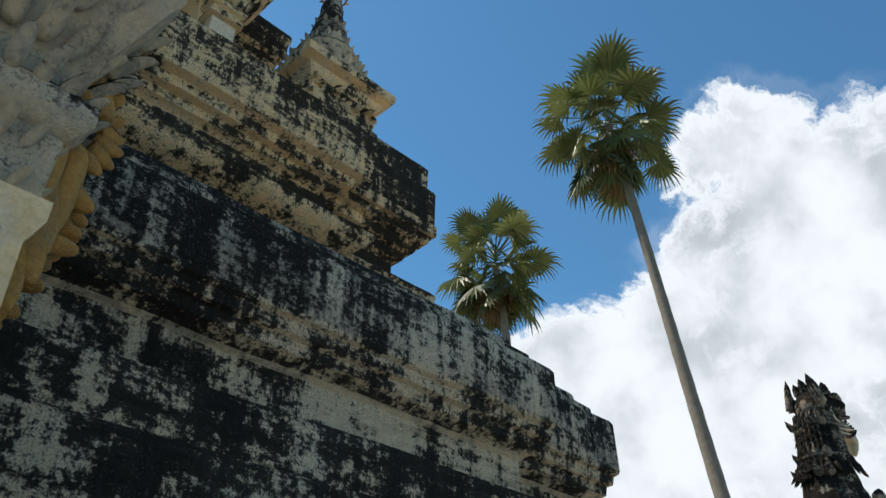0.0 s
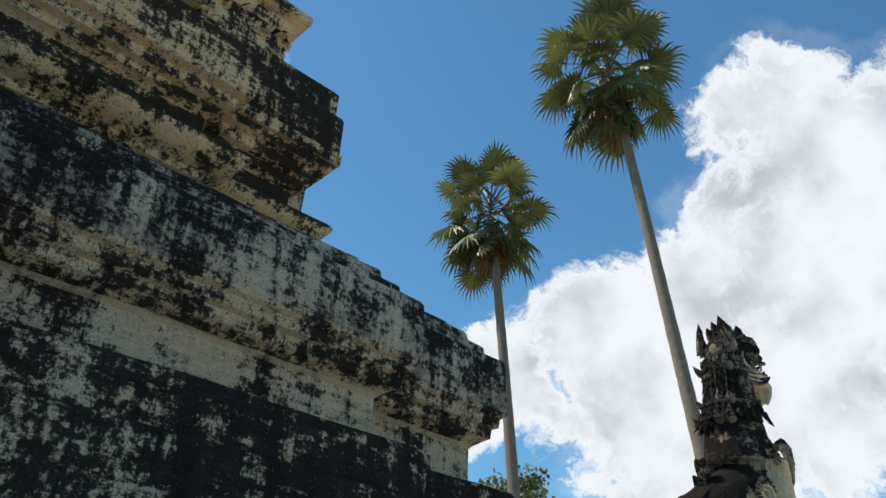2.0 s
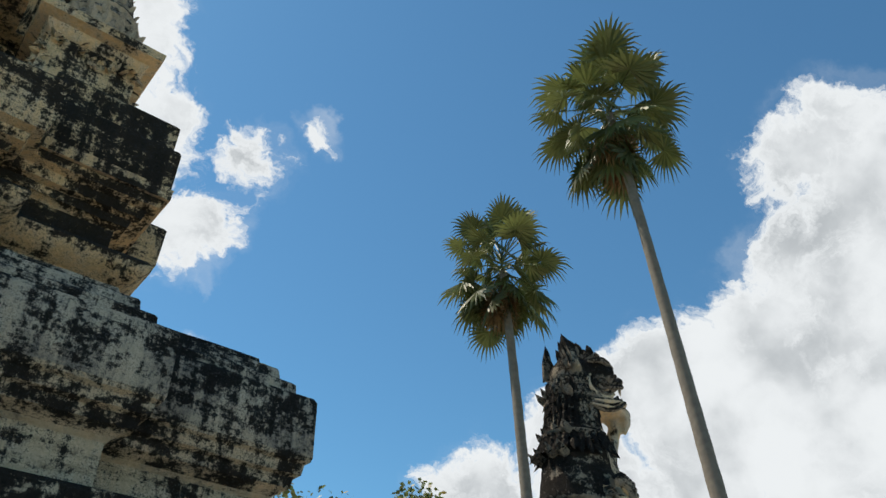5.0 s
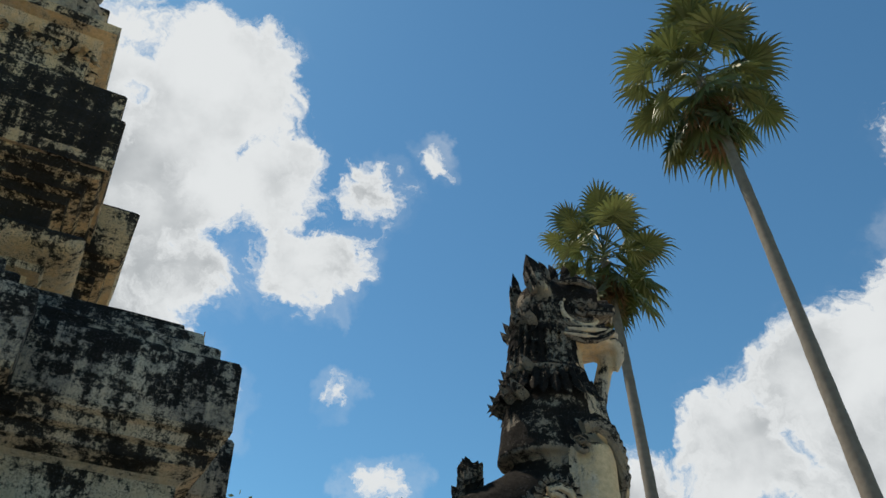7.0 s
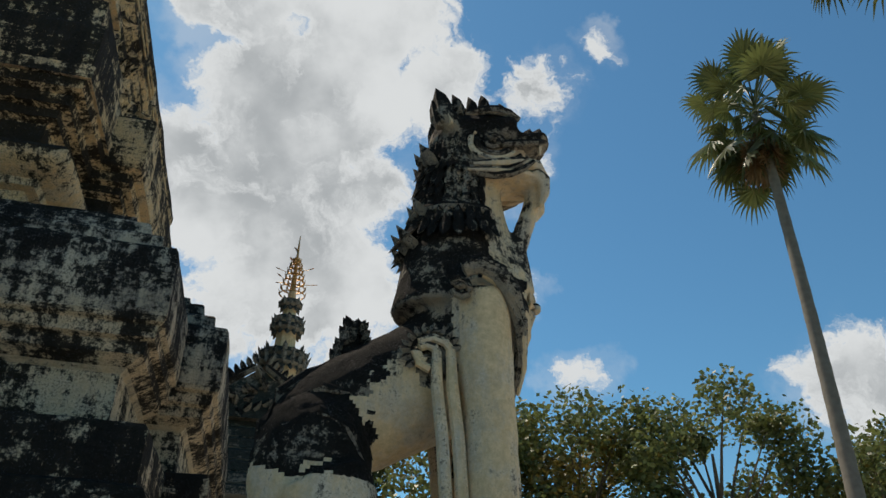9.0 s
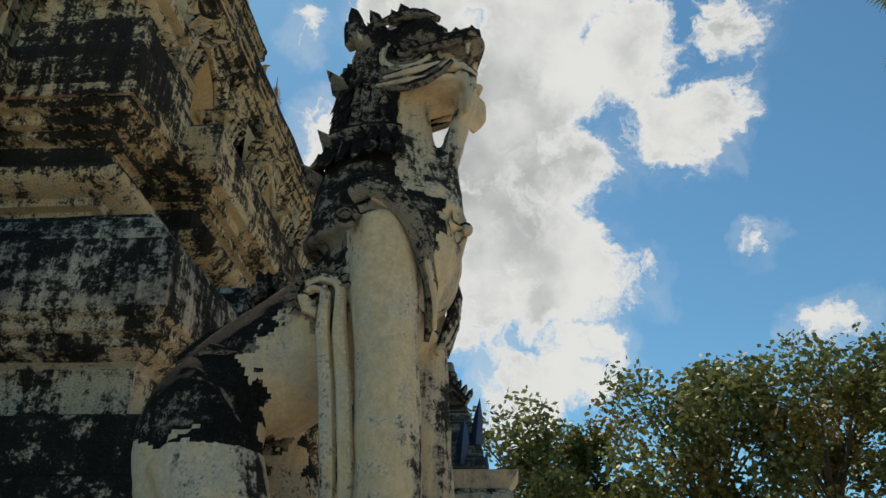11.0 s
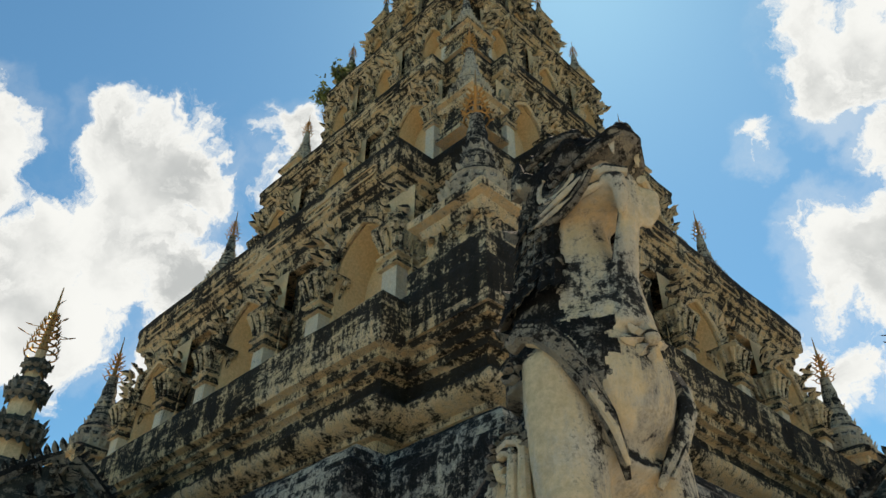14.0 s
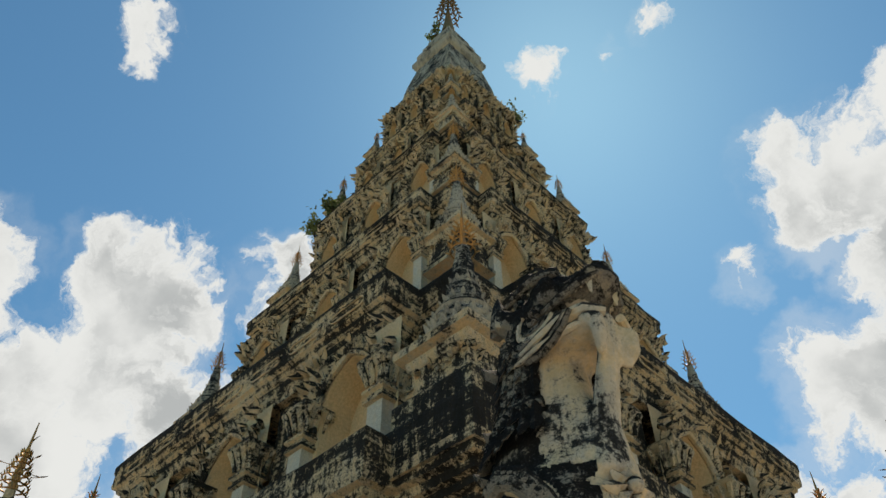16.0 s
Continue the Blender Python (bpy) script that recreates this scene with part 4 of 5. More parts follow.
def lion_core():
    """Body, legs, head, open jaws and the long tongue, fused into one skin."""
    bm = bmesh.new()
    blob(bm, (0.12, 0, 3.12), (0.27, 0.27, 0.36))
    blob(bm, (0.20, 0, 3.08), (0.20, 0.25, 0.27))
    limb(bm, [(0.04, 0, 3.1), (0.05, 0, 3.38), (0.05, 0, 3.6), (0.06, 0, 3.8), (0.08, 0, 4.0)], [(0.27, 0.29), (0.235, 0.26), (0.18, 0.205), (0.155, 0.19), (0.15, 0.18)], 18)
    limb(bm, [(0.14, 0, 2.98), (-0.10, 0, 2.79), (-0.34, 0, 2.66), (-0.52, 0, 2.56)], [(0.27, 0.27), (0.25, 0.27), (0.25, 0.26), (0.24, 0.24)], 16)
    blob(bm, (-0.54, 0, 2.54), (0.2, 0.25, 0.24))
    # skull, brow, muzzle
    blob(bm, (0.08, 0, 4.07), (0.20, 0.155, 0.18))
    blob(bm, (0.21, 0, 4.16), (0.13, 0.155, 0.10))
    limb(bm, [(0.16, 0, 4.09), (0.30, 0, 4.07), (0.40, 0, 4.09), (0.465, 0, 4.14), (0.475, 0, 4.19)], [(0.16, 0.075), (0.14, 0.062), (0.12, 0.055), (0.09, 0.05), (0.045, 0.03)])
    # lower jaw with a drooping lip
    limb(bm, [(0.12, 0, 3.86), (0.27, 0, 3.85), (0.38, 0, 3.86), (0.45, 0, 3.87)], [(0.15, 0.06), (0.145, 0.045), (0.13, 0.04), (0.10, 0.035)])
    for e in (-1, 1):
        limb(bm, [(0.40, e * 0.105, 3.88), (0.455, e * 0.09, 3.85), (0.46, e * 0.085, 3.77), (0.43, e * 0.08, 3.69)], [0.035, 0.038, 0.034, 0.014], 8)
    # tongue from the palate over the lip to the chest
    limb(bm, [(0.22, 0, 3.98), (0.36, 0, 3.98), (0.42, 0, 3.91), (0.415, 0, 3.78), (0.37, 0, 3.62), (0.33, 0, 3.48), (0.34, 0, 3.37), (0.34, 0, 3.24)],
         [(0.06, 0.035), (0.06, 0.035), (0.055, 0.04), (0.052, 0.042), (0.055, 0.045), (0.065, 0.05), (0.085, 0.065), (0.13, 0.075)], 12)
    # throat
    limb(bm, [(0.12, 0, 3.88), (0.17, 0, 3.68), (0.19, 0, 3.48), (0.22, 0, 3.3)], [0.12, 0.10, 0.12, 0.17])
    for e in (-1, 1):
        limb(bm, [(0.15, e * 0.20, 3.14), (0.16, e * 0.205, 2.92), (0.185, e * 0.21, 2.6), (0.205, e * 0.215, 2.25), (0.215, e * 0.22, 1.7), (0.22, e * 0.22, 1.42)],
             [(0.135, 0.13), (0.135, 0.125), (0.13, 0.115), (0.125, 0.112), (0.13, 0.12), (0.15, 0.15)], 16)
        blob(bm, (0.33, e * 0.22, 1.42), (0.22, 0.15, 0.10))
        blob(bm, (-0.50, e * 0.20, 2.34), (0.245, 0.165, 0.34))
        limb(bm, [(-0.45, e * 0.24, 2.3), (-0.28, e * 0.27, 1.95), (-0.42, e * 0.27, 1.6), (-0.42, e * 0.27, 1.42)], [0.2, 0.17, 0.13, 0.14])
        blob(bm, (-0.28, e * 0.27, 1.42), (0.24, 0.14, 0.1))
        blob(bm, (0.25, e * 0.13, 4.10), (0.07, 0.06, 0.075))
        limb(bm, [(0.0, e * 0.12, 4.10), (-0.03, e * 0.15, 4.16), (-0.05, e * 0.16, 4.22)], [(0.05, 0.07), (0.035, 0.06), (0.015, 0.03)])
    bmesh.ops.recalc_face_normals(bm, faces=bm.faces)
    me = bpy.data.meshes.new("lion_core")
    bm.to_mesh(me)
    bm.free()
    core = new("lion_core", me)
    rm = core.modifiers.new("remesh", "REMESH")
    rm.mode, rm.voxel_size = "VOXEL", 0.016
    sm = core.modifiers.new("smooth", "SMOOTH")
    sm.factor, sm.iterations = 0.6, 5
    done = bpy.data.meshes.new_from_object(core.evaluated_get(bpy.context.evaluated_depsgraph_get()))
    bpy.data.objects.remove(core)
    return done


def lion():
    done = lion_core()
    bm = bmesh.new()
    bm.from_mesh(done)
    bpy.data.meshes.remove(done)
    origin = LP(0, 0, 0)
    for v in bm.verts:
        v.co = v.co + noise.noise_vector(v.co * 7) * 0.007 + noise.noise_vector(v.co * 22) * 0.003
    for f in bm.faces:
        c = f.calc_center_median()
        u, s, z = (c - origin).dot(F_WAY), (c - origin).dot(L_WAY), c.z
        n = noise.noise(c * 5) * 0.05 + noise.noise(c * 17) * 0.05
        mane = z > 3.2 + n + max(0.0, u) * 0.25 and u < 0.06 + n + 0.7 * abs(s) and (abs(s) > 0.1 or u < 0.05)
        skull = z > 4.02 + n * 0.3 and u < 0.6 or (z > 3.9 and u < 0.2)
        back = f.normal.z > 0.15 + n * 3 and u < 0.05 and z > 2.3
        rump = u < -0.32 + n * 2 and z > 2.35 + n
        leg = ((u - 0.15) / 0.15) ** 2 + (max(0.0, z - 3.05) / 0.19) ** 2 < 1.0
        cape = z > 2.98 + n and not leg and s < -0.05 + n and u < (0.34 if z < 3.28 else 0.16) + n
        flank = u < 0.02 + n and z > 2.72 + n * 2 - 0.4 * u
        f.material_index = 1 if (mane or skull or back or rump or cape or flank) else 0
        f.smooth = True
    rnd = random.Random(21)

    def leaves(z, uc, r, rv, cnt, ln, wd, open_front, out=0.15):
        for q in range(cnt):
            a = 2 * math.pi * (q + 0.4 * rnd.random()) / cnt
            if math.cos(a) > open_front:
                continue
            d = F_WAY * math.cos(a) + L_WAY * math.sin(a)
            add_leaf(bm, LP(uc + r * math.cos(a), rv * math.sin(a), z), Vector((0, 0, -1)) + d * rnd.uniform(out * 0.5, out * 1.5), d, ln * rnd.uniform(0.85, 1.1), wd, 0.18, 0.4, 1)

    # hanging locks of the mane, row over row, and the wide collar under a rope
    for k, (z, uc, r, rv) in enumerate(((4.0, 0.04, 0.175, 0.15), (3.92, 0.04, 0.18, 0.155), (3.84, 0.04, 0.185, 0.16), (3.76, 0.04, 0.19, 0.168), (3.69, 0.04, 0.20, 0.178))):
        leaves(z, uc, r, rv, 30, 0.125, 0.05, 0.55)
    leaves(3.585, 0.05, 0.225, 0.205, 30, 0.12, 0.055, 0.6, 0.35)
    leaves(3.52, 0.05, 0.25, 0.235, 30, 0.13, 0.06, 0.65, 0.45)
    rope = [(0.045 + 0.225 * math.cos(a), 0.195 * math.sin(a), 3.60) for a in [math.radians(52 + 256 * q / 22) for q in range(23)]]
    limb(bm, rope, [0.022 + 0.005 * (q % 2) for q in range(23)], 8, 1)
    # upswept locks at the nape and the collar's points
    for u, z, ln, up in ((-0.10, 3.86, 0.14, 0.55), (-0.12, 3.56, 0.13, 0.5), (-0.16, 3.40, 0.15, 0.35)):
        for e in (-1, -0.4, 0.4, 1):
            add_leaf(bm, LP(u + 0.03 * abs(e), e * 0.12, z), -F_WAY * 1.1 + Vector((0, 0, up)) + L_WAY * e * 0.5, (0, 0, 1), ln, 0.10, 0.35, 0.5, 1)
    # ears: upright hollow flames
    for e in (-1, 1):
        for du, dz, ln, wd in ((0.0, 0.0, 0.27, 0.12), (-0.035, -0.02, 0.2, 0.08), (0.03, -0.02, 0.18, 0.08)):
            add_leaf(bm, LP(-0.03 + du, e * (0.135 + 0.01 * abs(du)), 4.10 + dz), Vector((0, 0, 1)) - F_WAY * 0.32 - L_WAY * e * 0.05, -F_WAY * 0.7 + L_WAY * e, ln, wd, -0.08, 0.45, 1)
        add_leaf(bm, LP(-0.015, e * 0.165, 4.08), Vector((0, 0, 1)) - F_WAY * 0.3, L_WAY * e, 0.13, 0.055, 0.0, 0.5, 0)
    # crest of flames over the brow
    for u, v, z, ln, lean in ((0.02, 0.0, 4.20, 0.17, -0.35), (0.05, 0.08, 4.20, 0.15, -0.3), (0.05, -0.08, 4.20, 0.15, -0.3), (0.11, 0.04, 4.23, 0.14, -0.2), (0.12, -0.04, 4.23, 0.14, -0.2), (0.17, 0.09, 4.22, 0.12, -0.15),
                             (0.17, -0.09, 4.22, 0.12, -0.15), (0.21, 0.0, 4.23, 0.13, -0.1), (0.26, 0.06, 4.21, 0.11, -0.1), (0.26, -0.06, 4.21, 0.11, -0.1), (0.31, 0.0, 4.18, 0.07, 0.0), (0.44, 0.0, 4.15, 0.07, 0.3), (0.39, 0.05, 4.12, 0.05, 0.1), (0.39, -0.05, 4.12, 0.05, 0.1)):
        add_leaf(bm, LP(u, v, z), F_WAY * lean + Vector((0, 0, 1)) + L_WAY * v, -F_WAY, ln, 0.10, 0.15, 0.5, 1)
    for e in (-1, 1):
        # eye with a rolled brow that sweeps back
        blob(bm, (0.275, e * 0.155, 4.12), (0.042, 0.035, 0.042), 12, 1)
        limb(bm, [(0.33 - 0.055 * q, e * (0.135 + 0.012 * q), 4.165 + 0.035 * math.sin(q * 0.8)) for q in range(6)], [0.014, 0.024, 0.026, 0.024, 0.02, 0.008], 8, 1)
        # cheek: long curling whiskers round the corner of the mouth
        for k in range(5):
            r = 0.075 + 0.033 * k
            pts = [(0.20 + r * 1.1 * math.cos(a), e * (0.15 + 0.015 * math.sin((a - 3.0) / 2.6)), 4.0 + r * 0.92 * math.sin(a)) for a in [5.75 - 0.33 * q for q in range(11 - k // 2)]]
            n = len(pts)
            limb(bm, pts, [0.008 + 0.014 * math.sin(math.pi * (q + 0.6) / n) for q in range(n)], 7, 0 if k == 1 else 1)
        pts = [(0.20 + 0.05 * (1 - q / 14) * math.cos(0.75 * q), e * (0.16 + 0.02 * q / 14), 3.995 + 0.05 * (1 - q / 14) * math.sin(0.75 * q)) for q in range(13)]
        limb(bm, pts, [0.017] * 13, 6, 1)
        # lips and teeth
        limb(bm, [(0.24, e * 0.15, 4.0), (0.33, e * 0.14, 4.02), (0.42, e * 0.115, 4.05), (0.475, e * 0.05, 4.10)], [0.018, 0.02, 0.018, 0.012], 8, 1)
        limb(bm, [(0.10, e * 0.17, 3.86), (0.22, e * 0.165, 3.875), (0.33, e * 0.15, 3.90), (0.42, e * 0.11, 3.91), (0.465, e * 0.04, 3.905)], [0.014, 0.026, 0.03, 0.03, 0.02], 8, 0)
        limb(bm, [(0.06, e * 0.18, 3.82), (0.2, e * 0.17, 3.83), (0.33, e * 0.14, 3.85), (0.42, e * 0.10, 3.86)], [0.008, 0.02, 0.022, 0.012], 8, 0)
        for q in range(7):
            add_leaf(bm, LP(0.28 + 0.026 * q, e * (0.135 - 0.008 * q), 4.02 + 0.008 * q), (0, 0, -1), F_WAY, 0.024, 0.02, 0.1, 0.5)
        add_leaf(bm, LP(0.435, e * 0.07, 4.07), (0, 0, -1), F_WAY, 0.07, 0.03, 0.1, 0.6)
        # cape edge over the foreleg: a scroll, a ribbed arch and a tail to the middle of the chest
        scroll = [(0.045 + 0.055 * (1 - q / 13) * math.cos(-0.75 * q + 2.4), e * (0.325 + 0.002 * q), 3.11 + 0.055 * (1 - q / 13) * math.sin(-0.75 * q + 2.4)) for q in range(11, -1, -1)]
        arch = [(0.06, e * 0.335, 3.20), (0.13, e * 0.34, 3.235), (0.21, e * 0.325, 3.20), (0.275, e * 0.29, 3.11), (0.315, e * 0.24, 3.0), (0.325, e * 0.17, 2.89), (0.31, e * 0.11, 2.79), (0.285, e * 0.07, 2.71)]
        dark = 1 if e < 0 else 0
        limb(bm, scroll, [0.018] * 12, 7, 1)
        limb(bm, arch, [(0.026, 0.036), (0.036, 0.05), (0.036, 0.05), (0.034, 0.045), (0.032, 0.04), (0.028, 0.032), (0.022, 0.026), (0.01, 0.012)], 9, dark)
        limb(bm, [(u + 0.012, v - e * 0.012, z - 0.05) for u, v, z in arch[1:-1]], [0.012, 0.02, 0.02, 0.018, 0.016, 0.008], 7, 0)
        # beads along the cape's edge
        for i in range(len(arch) - 2):
            for q in range(3):
                p = [arch[i][k] + (arch[i + 1][k] - arch[i][k]) * q / 3 for k in range(3)]
                blob(bm, (p[0] + 0.012, p[1] + e * 0.022, p[2] + 0.012), (0.017, 0.014, 0.022), 6, dark)
        # flank band: a leafy curl and two cords down behind the foreleg
        for off in (0.0, 0.062):
            cur = [(-0.075 + off * 0.4 + (0.04 + off * 0.55) * math.cos(a), e * 0.272, 2.84 + (0.035 + off * 0.55) * math.sin(a)) for a in (4.6, 3.9, 3.1, 2.4, 1.6, 0.8, 0.2)]
            cur += [(-0.03 + off, e * 0.285, 2.70), (0.0 + off, e * 0.285, 2.5), (0.03 + off, e * 0.285, 2.2), (0.05 + off, e * 0.285, 1.42)]
            limb(bm, cur, [0.02] * 7 + [0.026, 0.027, 0.027, 0.027], 8, 0)
        for q in range(12):
            a = 0.2 + q / 11 * 3.6
            add_leaf(bm, LP(-0.06 + 0.085 * math.cos(a), e * 0.272, 2.85 + 0.08 * math.sin(a)), F_WAY * math.cos(a) + Vector((0, 0, math.sin(a))), L_WAY * e, 0.045, 0.04, 0.2, 0.5, 1)
        # ridge over the rump and folds on the haunch
        limb(bm, [(-0.40, e * 0.10, 2.86), (-0.56, e * 0.11, 2.77), (-0.66, e * 0.12, 2.68), (-0.71, e * 0.13, 2.55), (-0.70, e * 0.15, 2.38), (-0.68, e * 0.18, 2.2)], [0.012, 0.035, 0.04, 0.04, 0.036, 0.015], 8, 1)
        limb(bm, [(-0.66, e * 0.26, 2.36), (-0.60, e * 0.29, 2.50), (-0.48, e * 0.295, 2.56), (-0.36, e * 0.29, 2.50), (-0.29, e * 0.28, 2.38)], [0.012, 0.03, 0.035, 0.03, 0.01], 8, 1)
        limb(bm, [(-0.68, e * 0.20, 2.50), (-0.60, e * 0.22, 2.63), (-0.48, e * 0.235, 2.68), (-0.36, e * 0.24, 2.66)], [0.008, 0.026, 0.028, 0.006], 8, 1)
    # tail tuft standing on the rump
    limb(bm, [(-0.40, 0, 2.80), (-0.41, 0, 2.92), (-0.40, 0, 3.05)], [0.06, 0.05, 0.015], 8, 1)
    for q in range(46):
        a, z = rnd.random() * 6.28, rnd.random()
        r = 0.065 * (1 - z * 0.85)
        d = F_WAY * math.cos(a) + L_WAY * math.sin(a)
        add_leaf(bm, LP(-0.40 + r * math.cos(a), r * math.sin(a), 2.85 + 0.21 * z), Vector((0, 0, 1)) + d * 0.45, d, 0.07, 0.055, 0.2, 0.6, 1)
    # chest flower: a boss among pointed petals, and leaves on the chest's sides
    for q in range(8):
        a = 2 * math.pi * q / 8 + 0.2
        ln = 0.10 if q % 2 == 0 else 0.065
        add_leaf(bm, LP(0.395 - 0.012 * abs(math.cos(a)), 0.03 * math.cos(a), 3.19 + 0.03 * math.sin(a)), L_WAY * math.cos(a) + Vector((0, 0, math.sin(a))) - F_WAY * 0.12, F_WAY, ln, 0.055, 0.08, 0.45, 0)
    blob(bm, (0.415, 0, 3.19), (0.03, 0.03, 0.03), 12)
    me = bpy.data.meshes.new("lion_statue")
    bm.to_mesh(me)
    bm.free()
    me.materials.append(M_LION), me.materials.append(M_LION_DARK)
    ob = new("lion_statue", me)
    tagged(ob, "seated cream stucco guardian lion with blackened mane on a plinth", "statue", "guardian lions")
    bm = bmesh.new()
    for u0, u1, w, z0, z1 in ((-1.0, 0.75, 0.55, 0.0, 0.5), (-0.92, 0.67, 0.48, 0.5, 1.2), (-0.98, 0.73, 0.53, 1.2, 1.335)):
        for v in add_box(bm, u0, u1, -w, w, z0, z1):
            v.co = LP(v.co.x, v.co.y, v.co.z)
    bmesh.ops.bevel(bm, geom=list(bm.edges), offset=0.02, segments=1, affect="EDGES")
    pl = part("plinth", bm, M_LOW, None)
    tagged(pl, "mould-stained plastered block under a lion statue", "plinth", "lion plinths")
    for k in (1, 2, 3):
        r = Matrix.Rotation(k * math.pi / 2, 4, "Z")
        copy_thing(ob, r), copy_thing(pl, r)


lion()


# ---- palms ----
def fan(bm, base, way, stalk, radius, rnd, mat, droop):
    """A fan leaf: a stalk and a pleated half disc of narrow blades."""
    way = Vector(way).normalized()
    side = way.cross(Vector((0, 0, 1)))
    side = side.normalized() if side.length > 0.05 else Vector((1, 0, 0))
    up = side.cross(way).normalized()
    hub = Vector(base) + way * stalk - Vector((0, 0, droop * stalk * 0.25))
    tube(bm, [base, Vector(base) + way * (stalk * 0.5), hub], [0.035, 0.028, 0.02], 4, mat)
    way = (way - Vector((0, 0, droop * 0.6))).normalized()
    roll = rnd.uniform(-0.5, 0.5)
    side, up = side * math.cos(roll) + up * math.sin(roll), up * math.cos(roll) - side * math.sin(roll)
    fold = rnd.uniform(0.2, 0.8)
    n = 24
    prev = None
    for i in range(n + 1):
        a = (i / n - 0.5) * math.radians(250)
        d = (way * math.cos(a) + side * math.sin(a) - up * (fold * abs(math.sin(a)))).normalized()
        ln = radius * (0.75 + 0.25 * math.cos(a * 0.6)) * rnd.uniform(0.92, 1.06)
        rib = bm.verts.new(hub + d * (ln * 0.55) + up * (0.03 * radius * (1 if i % 2 else -1)))
        if prev is not None:
            # fused web to half way, then a free pointed tip that bends down
            bm.faces.new((root, prev, rib)).material_index = mat
            m = (d + last).normalized()
            mid = (prev.co + rib.co) / 2 + m * (ln * 0.24)
            w = (rib.co - prev.co) * 0.26
            p, q = bm.verts.new(mid - w), bm.verts.new(mid + w)
            tip = bm.verts.new(hub + m * ln - Vector((0, 0, rnd.uniform(0.04, 0.26) * radius)))
            bm.faces.new((prev, p, q, rib)).material_index = mat
            bm.faces.new((p, tip, q)).material_index = mat
        else:
            root = bm.verts.new(hub)
        prev, last = rib, d


def palm(base, top, size, seed):
    rnd = random.Random(seed)
    base, top = Vector(base), Vector(top)
    t = tagged(new("fan_palm"), "tall fan palm with a slender bare trunk and brown dead skirt", "palm tree", "fan palms")
    t.matrix_basis = Matrix.Translation(base)
    bm = bmesh.new()
    pts, rad = [], []
    n = 46
    for i in range(n + 1):
        f = i / n
        p = (top - base) * f + Vector((0.25 * math.sin(f * 3.1), 0.1 * math.sin(f * 4), 0))
        pts.append(p)
        rad.append((0.24 - 0.10 * f + (0.10 * (1 - f) ** 8)) * (1.0 + (0.05 if i % 2 else 0.0)))
    tube(bm, pts, rad, 12)
    part("trunk", bm, M_PALM_BARK, t, "grey ringed trunk", 60)
    head = pts[-1] + Vector((0, 0, 0.5 * size))
    bm = bmesh.new()
    for i in range(52):
        a = i * 2.39996 + rnd.gauss(0, 0.3)
        el = 1.35 - 2.45 * (i / 51) ** 0.9 + rnd.gauss(0, 0.15)
        way = (math.cos(a) * math.cos(el), math.sin(a) * math.cos(el), math.sin(el))
        fan(bm, head - Vector((0, 0, i / 51 * 1.0 * size)), way, size * rnd.uniform(0.75, 1.7), size * rnd.uniform(0.8, 1.12), rnd, 0, 0.1 + 0.8 * i / 51)
    part("crown", bm, M_FROND, t, "grey-green fan leaves", 0)
    bm = bmesh.new()
    for i in range(22):
        a = i * 2.39996 + 1
        el = -0.75 - 0.6 * rnd.random()
        way = (math.cos(a) * math.cos(el), math.sin(a) * math.cos(el), math.sin(el))
        fan(bm, head - Vector((0, 0, (0.7 + 0.8 * rnd.random()) * size)), way, size * rnd.uniform(0.4, 0.8), size * rnd.uniform(0.6, 0.9), rnd, 0, 1.2)
    part("dead_skirt", bm, M_FROND_DRY, t, "hanging brown dead leaves", 0)


PALM_A = ((21.98, -1.97, 0), (22.72, 1.45, 23.2), 1.36)
PALM_B = ((21.9, 4.85, 0), (22.85, 7.7, 19.4), 1.18)
palm(*PALM_A, 3)
palm(*PALM_B, 5)


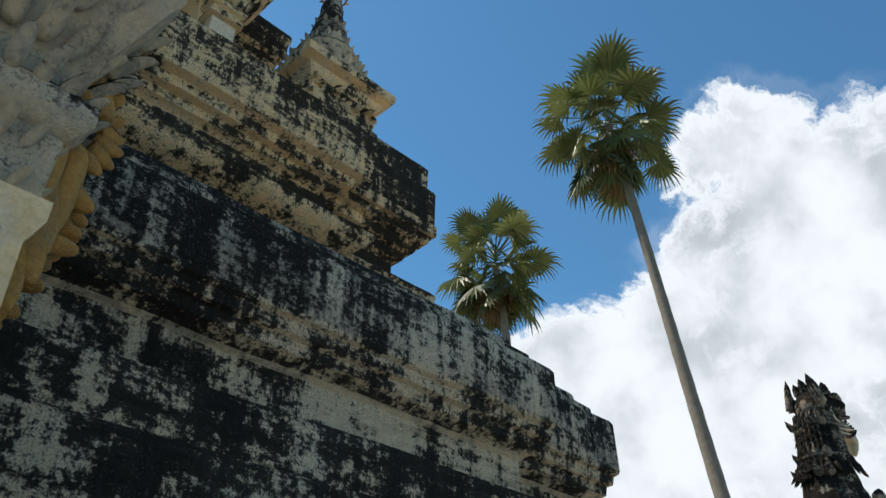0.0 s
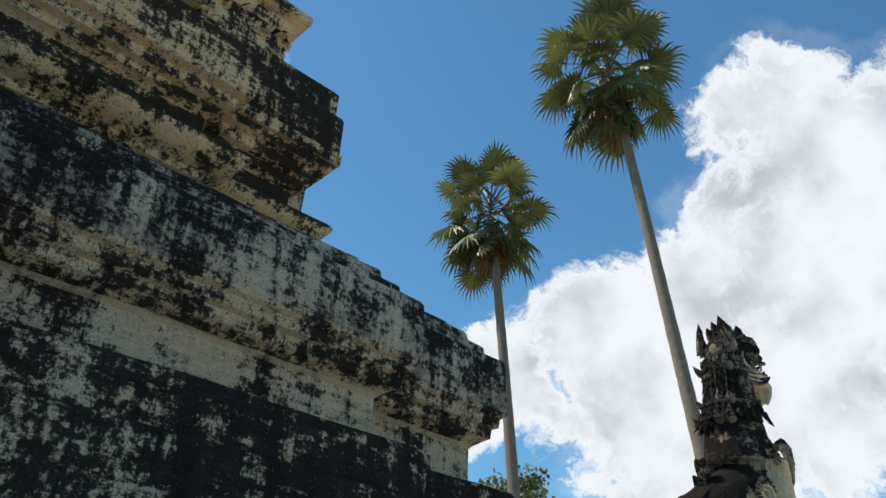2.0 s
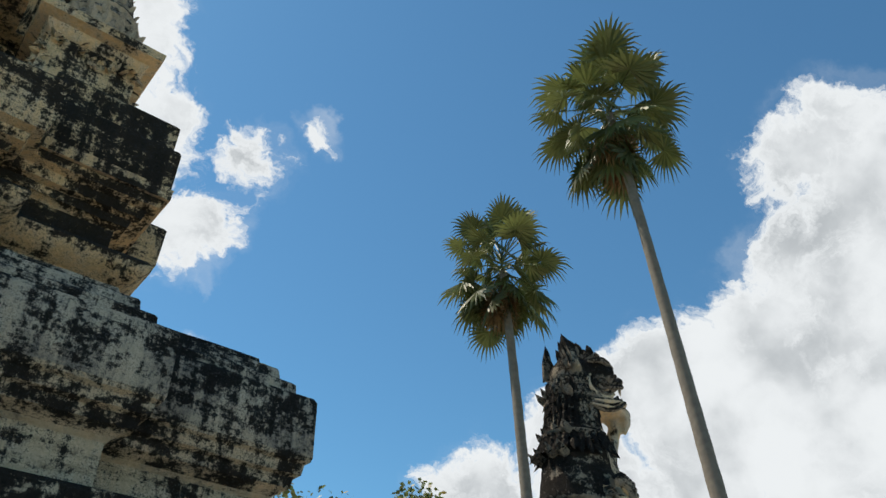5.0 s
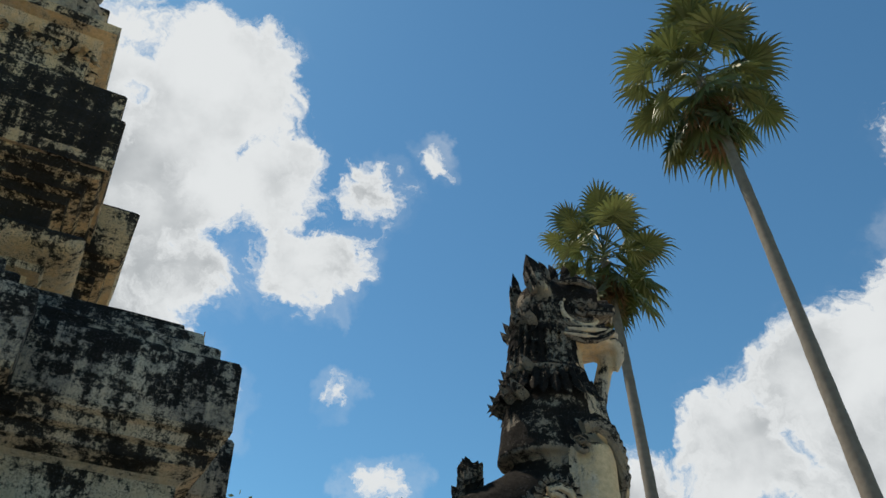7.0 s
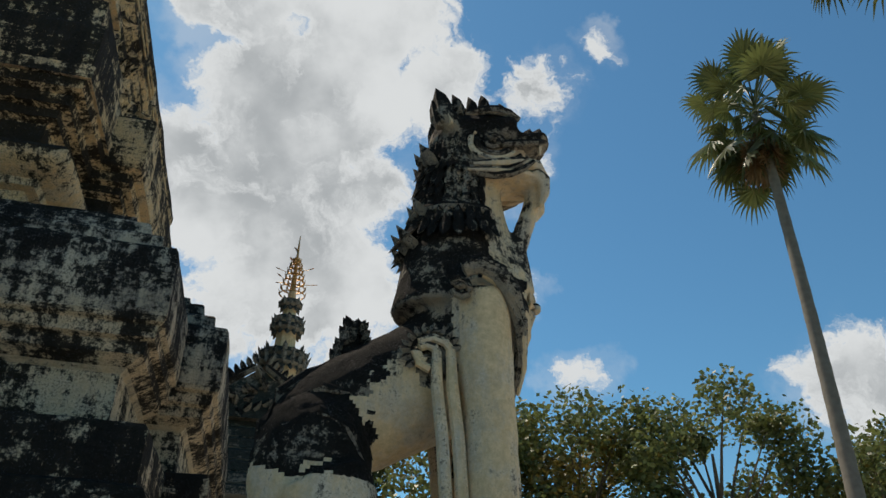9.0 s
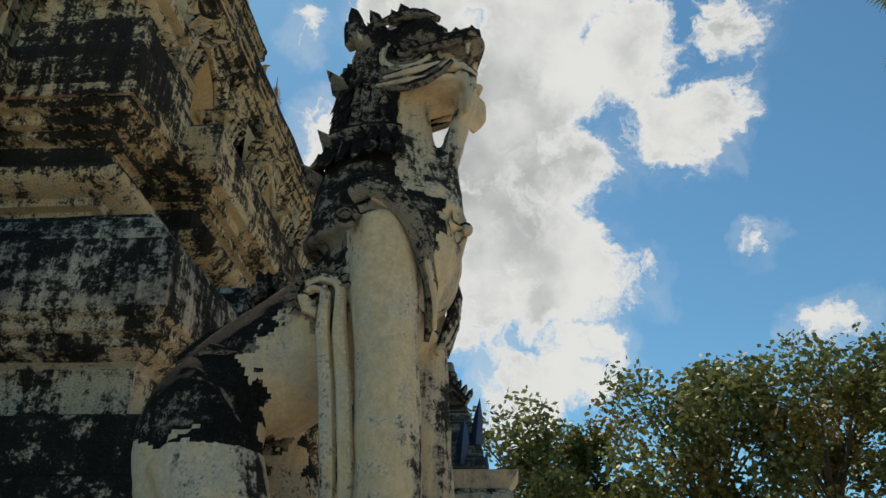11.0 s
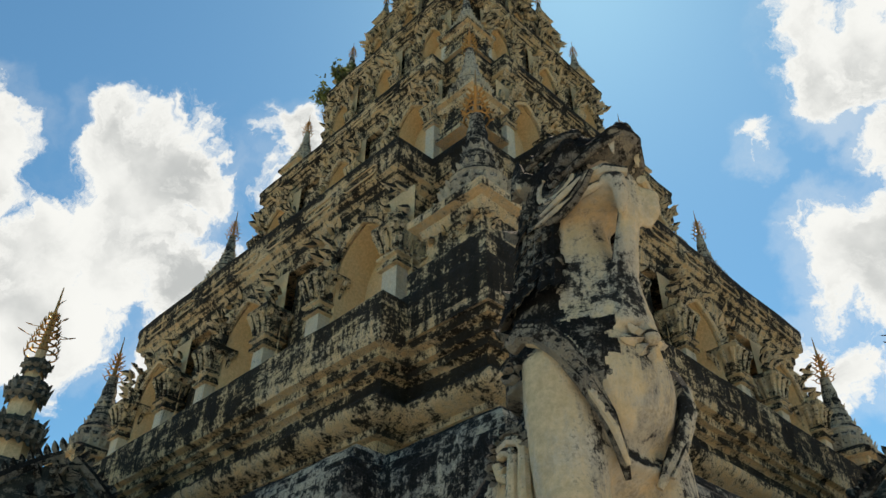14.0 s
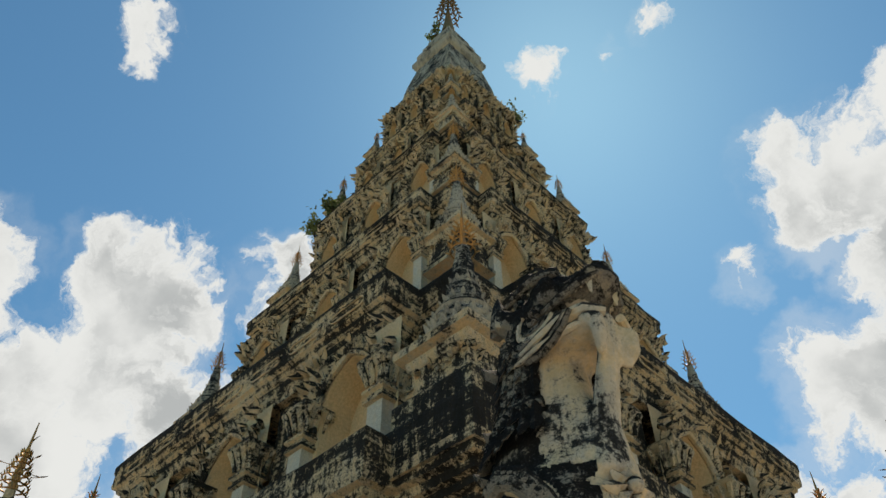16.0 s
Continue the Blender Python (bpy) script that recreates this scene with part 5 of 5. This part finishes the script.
# ---- broadleaf trees ----
def tree(base, height, spread, seed, warm):
    rnd = random.Random(seed)
    t = tagged(new("broadleaf_tree"), "leafy green tree with a loose uneven crown" + (" turning yellow in places" if warm else ""), "tree", "background trees")
    t.matrix_basis = Matrix.Translation(base)
    bm = bmesh.new()
    tube(bm, [(0, 0, 0), (0.1, 0.1, height * 0.2), (0.25, 0.0, height * 0.45), (0.1, 0.2, height * 0.8)], [0.38, 0.3, 0.22, 0.06], 10)
    clumps = []
    for i in range(33):
        a, f = rnd.random() * 6.283, rnd.random()
        r = spread * math.sqrt(rnd.random()) * (1.0 - 0.55 * max(0, f - 0.4))
        z = height * (0.32 + 0.66 * f)
        c = Vector((r * math.cos(a), r * math.sin(a), z))
        clumps.append((c, spread * rnd.uniform(0.2, 0.36)))
        s = Vector((0.15, 0.05, z * rnd.uniform(0.45, 0.7)))
        tube(bm, [s, s.lerp(c, 0.5) + Vector((0, 0, 0.3)), c], [0.09, 0.06, 0.02], 5)
    part("trunk", bm, M_BARK, t, "branching brown trunk", 60)
    verts, faces, mats = [], [], []
    for c, r in clumps:
        yellow = warm and rnd.random() < 0.25
        for q in range(430):
            d = Vector((rnd.gauss(0, 1), rnd.gauss(0, 1), rnd.gauss(0, 0.8)))
            d = d.normalized() * r * (rnd.random() ** 0.45)
            p = c + d + noise.noise_vector((c + d) * 0.9) * 0.35
            w = Vector((rnd.gauss(0, 1), rnd.gauss(0, 1), rnd.gauss(-0.2, 0.6))).normalized()
            s = w.orthogonal().normalized()
            s.rotate(Matrix.Rotation(rnd.random() * 6.28, 3, w))
            ln, wd = rnd.uniform(0.2, 0.36), rnd.uniform(0.07, 0.13)
            k = len(verts)
            verts += [p, p + w * ln * 0.5 + s * wd, p + w * ln, p + w * ln * 0.5 - s * wd]
            faces.append((k, k + 1, k + 2, k + 3))
            mats.append(1 if yellow or rnd.random() < 0.04 else 0)
    link_mesh("crown", verts, faces, [M_LEAF, M_LEAF_WARM], t, "loose crown of small leaves", 0, mats)


TREES = [((10.5, 26, 0), 11.5, 4.5, 1, False), ((17.5, 25, 0), 13.4, 5.0, 2, True), ((22.5, 24.5, 0), 13.2, 5.0, 3, True), ((27.5, 20.5, 0), 14.0, 4.6, 4, False),
         ((33.5, 17.5, 0), 12.5, 4.2, 5, False), ((4.5, 29, 0), 10.5, 4.2, 6, False), ((14.0, 29, 0), 9.5, 4.0, 7, False), ((39, 13, 0), 10, 4.5, 8, False)]
for row in TREES:
    tree(*row)


# ---- seedlings rooted in the eaves ----
def seedling(at, size, seed):
    rnd = random.Random(seed)
    t = tagged(new("wild_seedling"), "small wild shrub rooted in a crack of the eave", "shrub", "seedlings on the pagoda")
    t.matrix_basis = Matrix.Translation(at)
    bm = bmesh.new()
    verts, faces = [], []
    for i in range(9):
        a = rnd.random() * 6.28
        tip = Vector((math.cos(a) * size * rnd.uniform(0.2, 0.7), math.sin(a) * size * rnd.uniform(0.2, 0.7), size * rnd.uniform(0.4, 1.0)))
        tube(bm, [(0, 0, -0.1), tip * 0.5 + Vector((0, 0, 0.05)), tip], [0.02, 0.012, 0.005], 4)
        for q in range(34):
            p = tip * rnd.uniform(0.35, 1.05) + Vector((rnd.gauss(0, 0.1), rnd.gauss(0, 0.1), rnd.gauss(0, 0.1))) * size
            w = Vector((rnd.gauss(0, 1), rnd.gauss(0, 1), rnd.gauss(0, 1))).normalized()
            s = w.orthogonal().normalized()
            k = len(verts)
            verts += [p, p + w * 0.06 + s * 0.035, p + w * 0.13, p + w * 0.06 - s * 0.035]
            faces.append((k, k + 1, k + 2, k + 3))
    part("stem", bm, M_BARK, t)
    link_mesh("foliage", verts, faces, M_LEAF, t, "", 0)["kind"] = "stuff"


seedling((-2.65, -2.55, 17.75), 0.75, 1)
seedling((-1.6, -2.75, 17.75), 0.6, 2)
seedling((1.45, 1.45, 22.95), 0.8, 3)
seedling((-0.3, -0.3, 28.3), 0.6, 4)
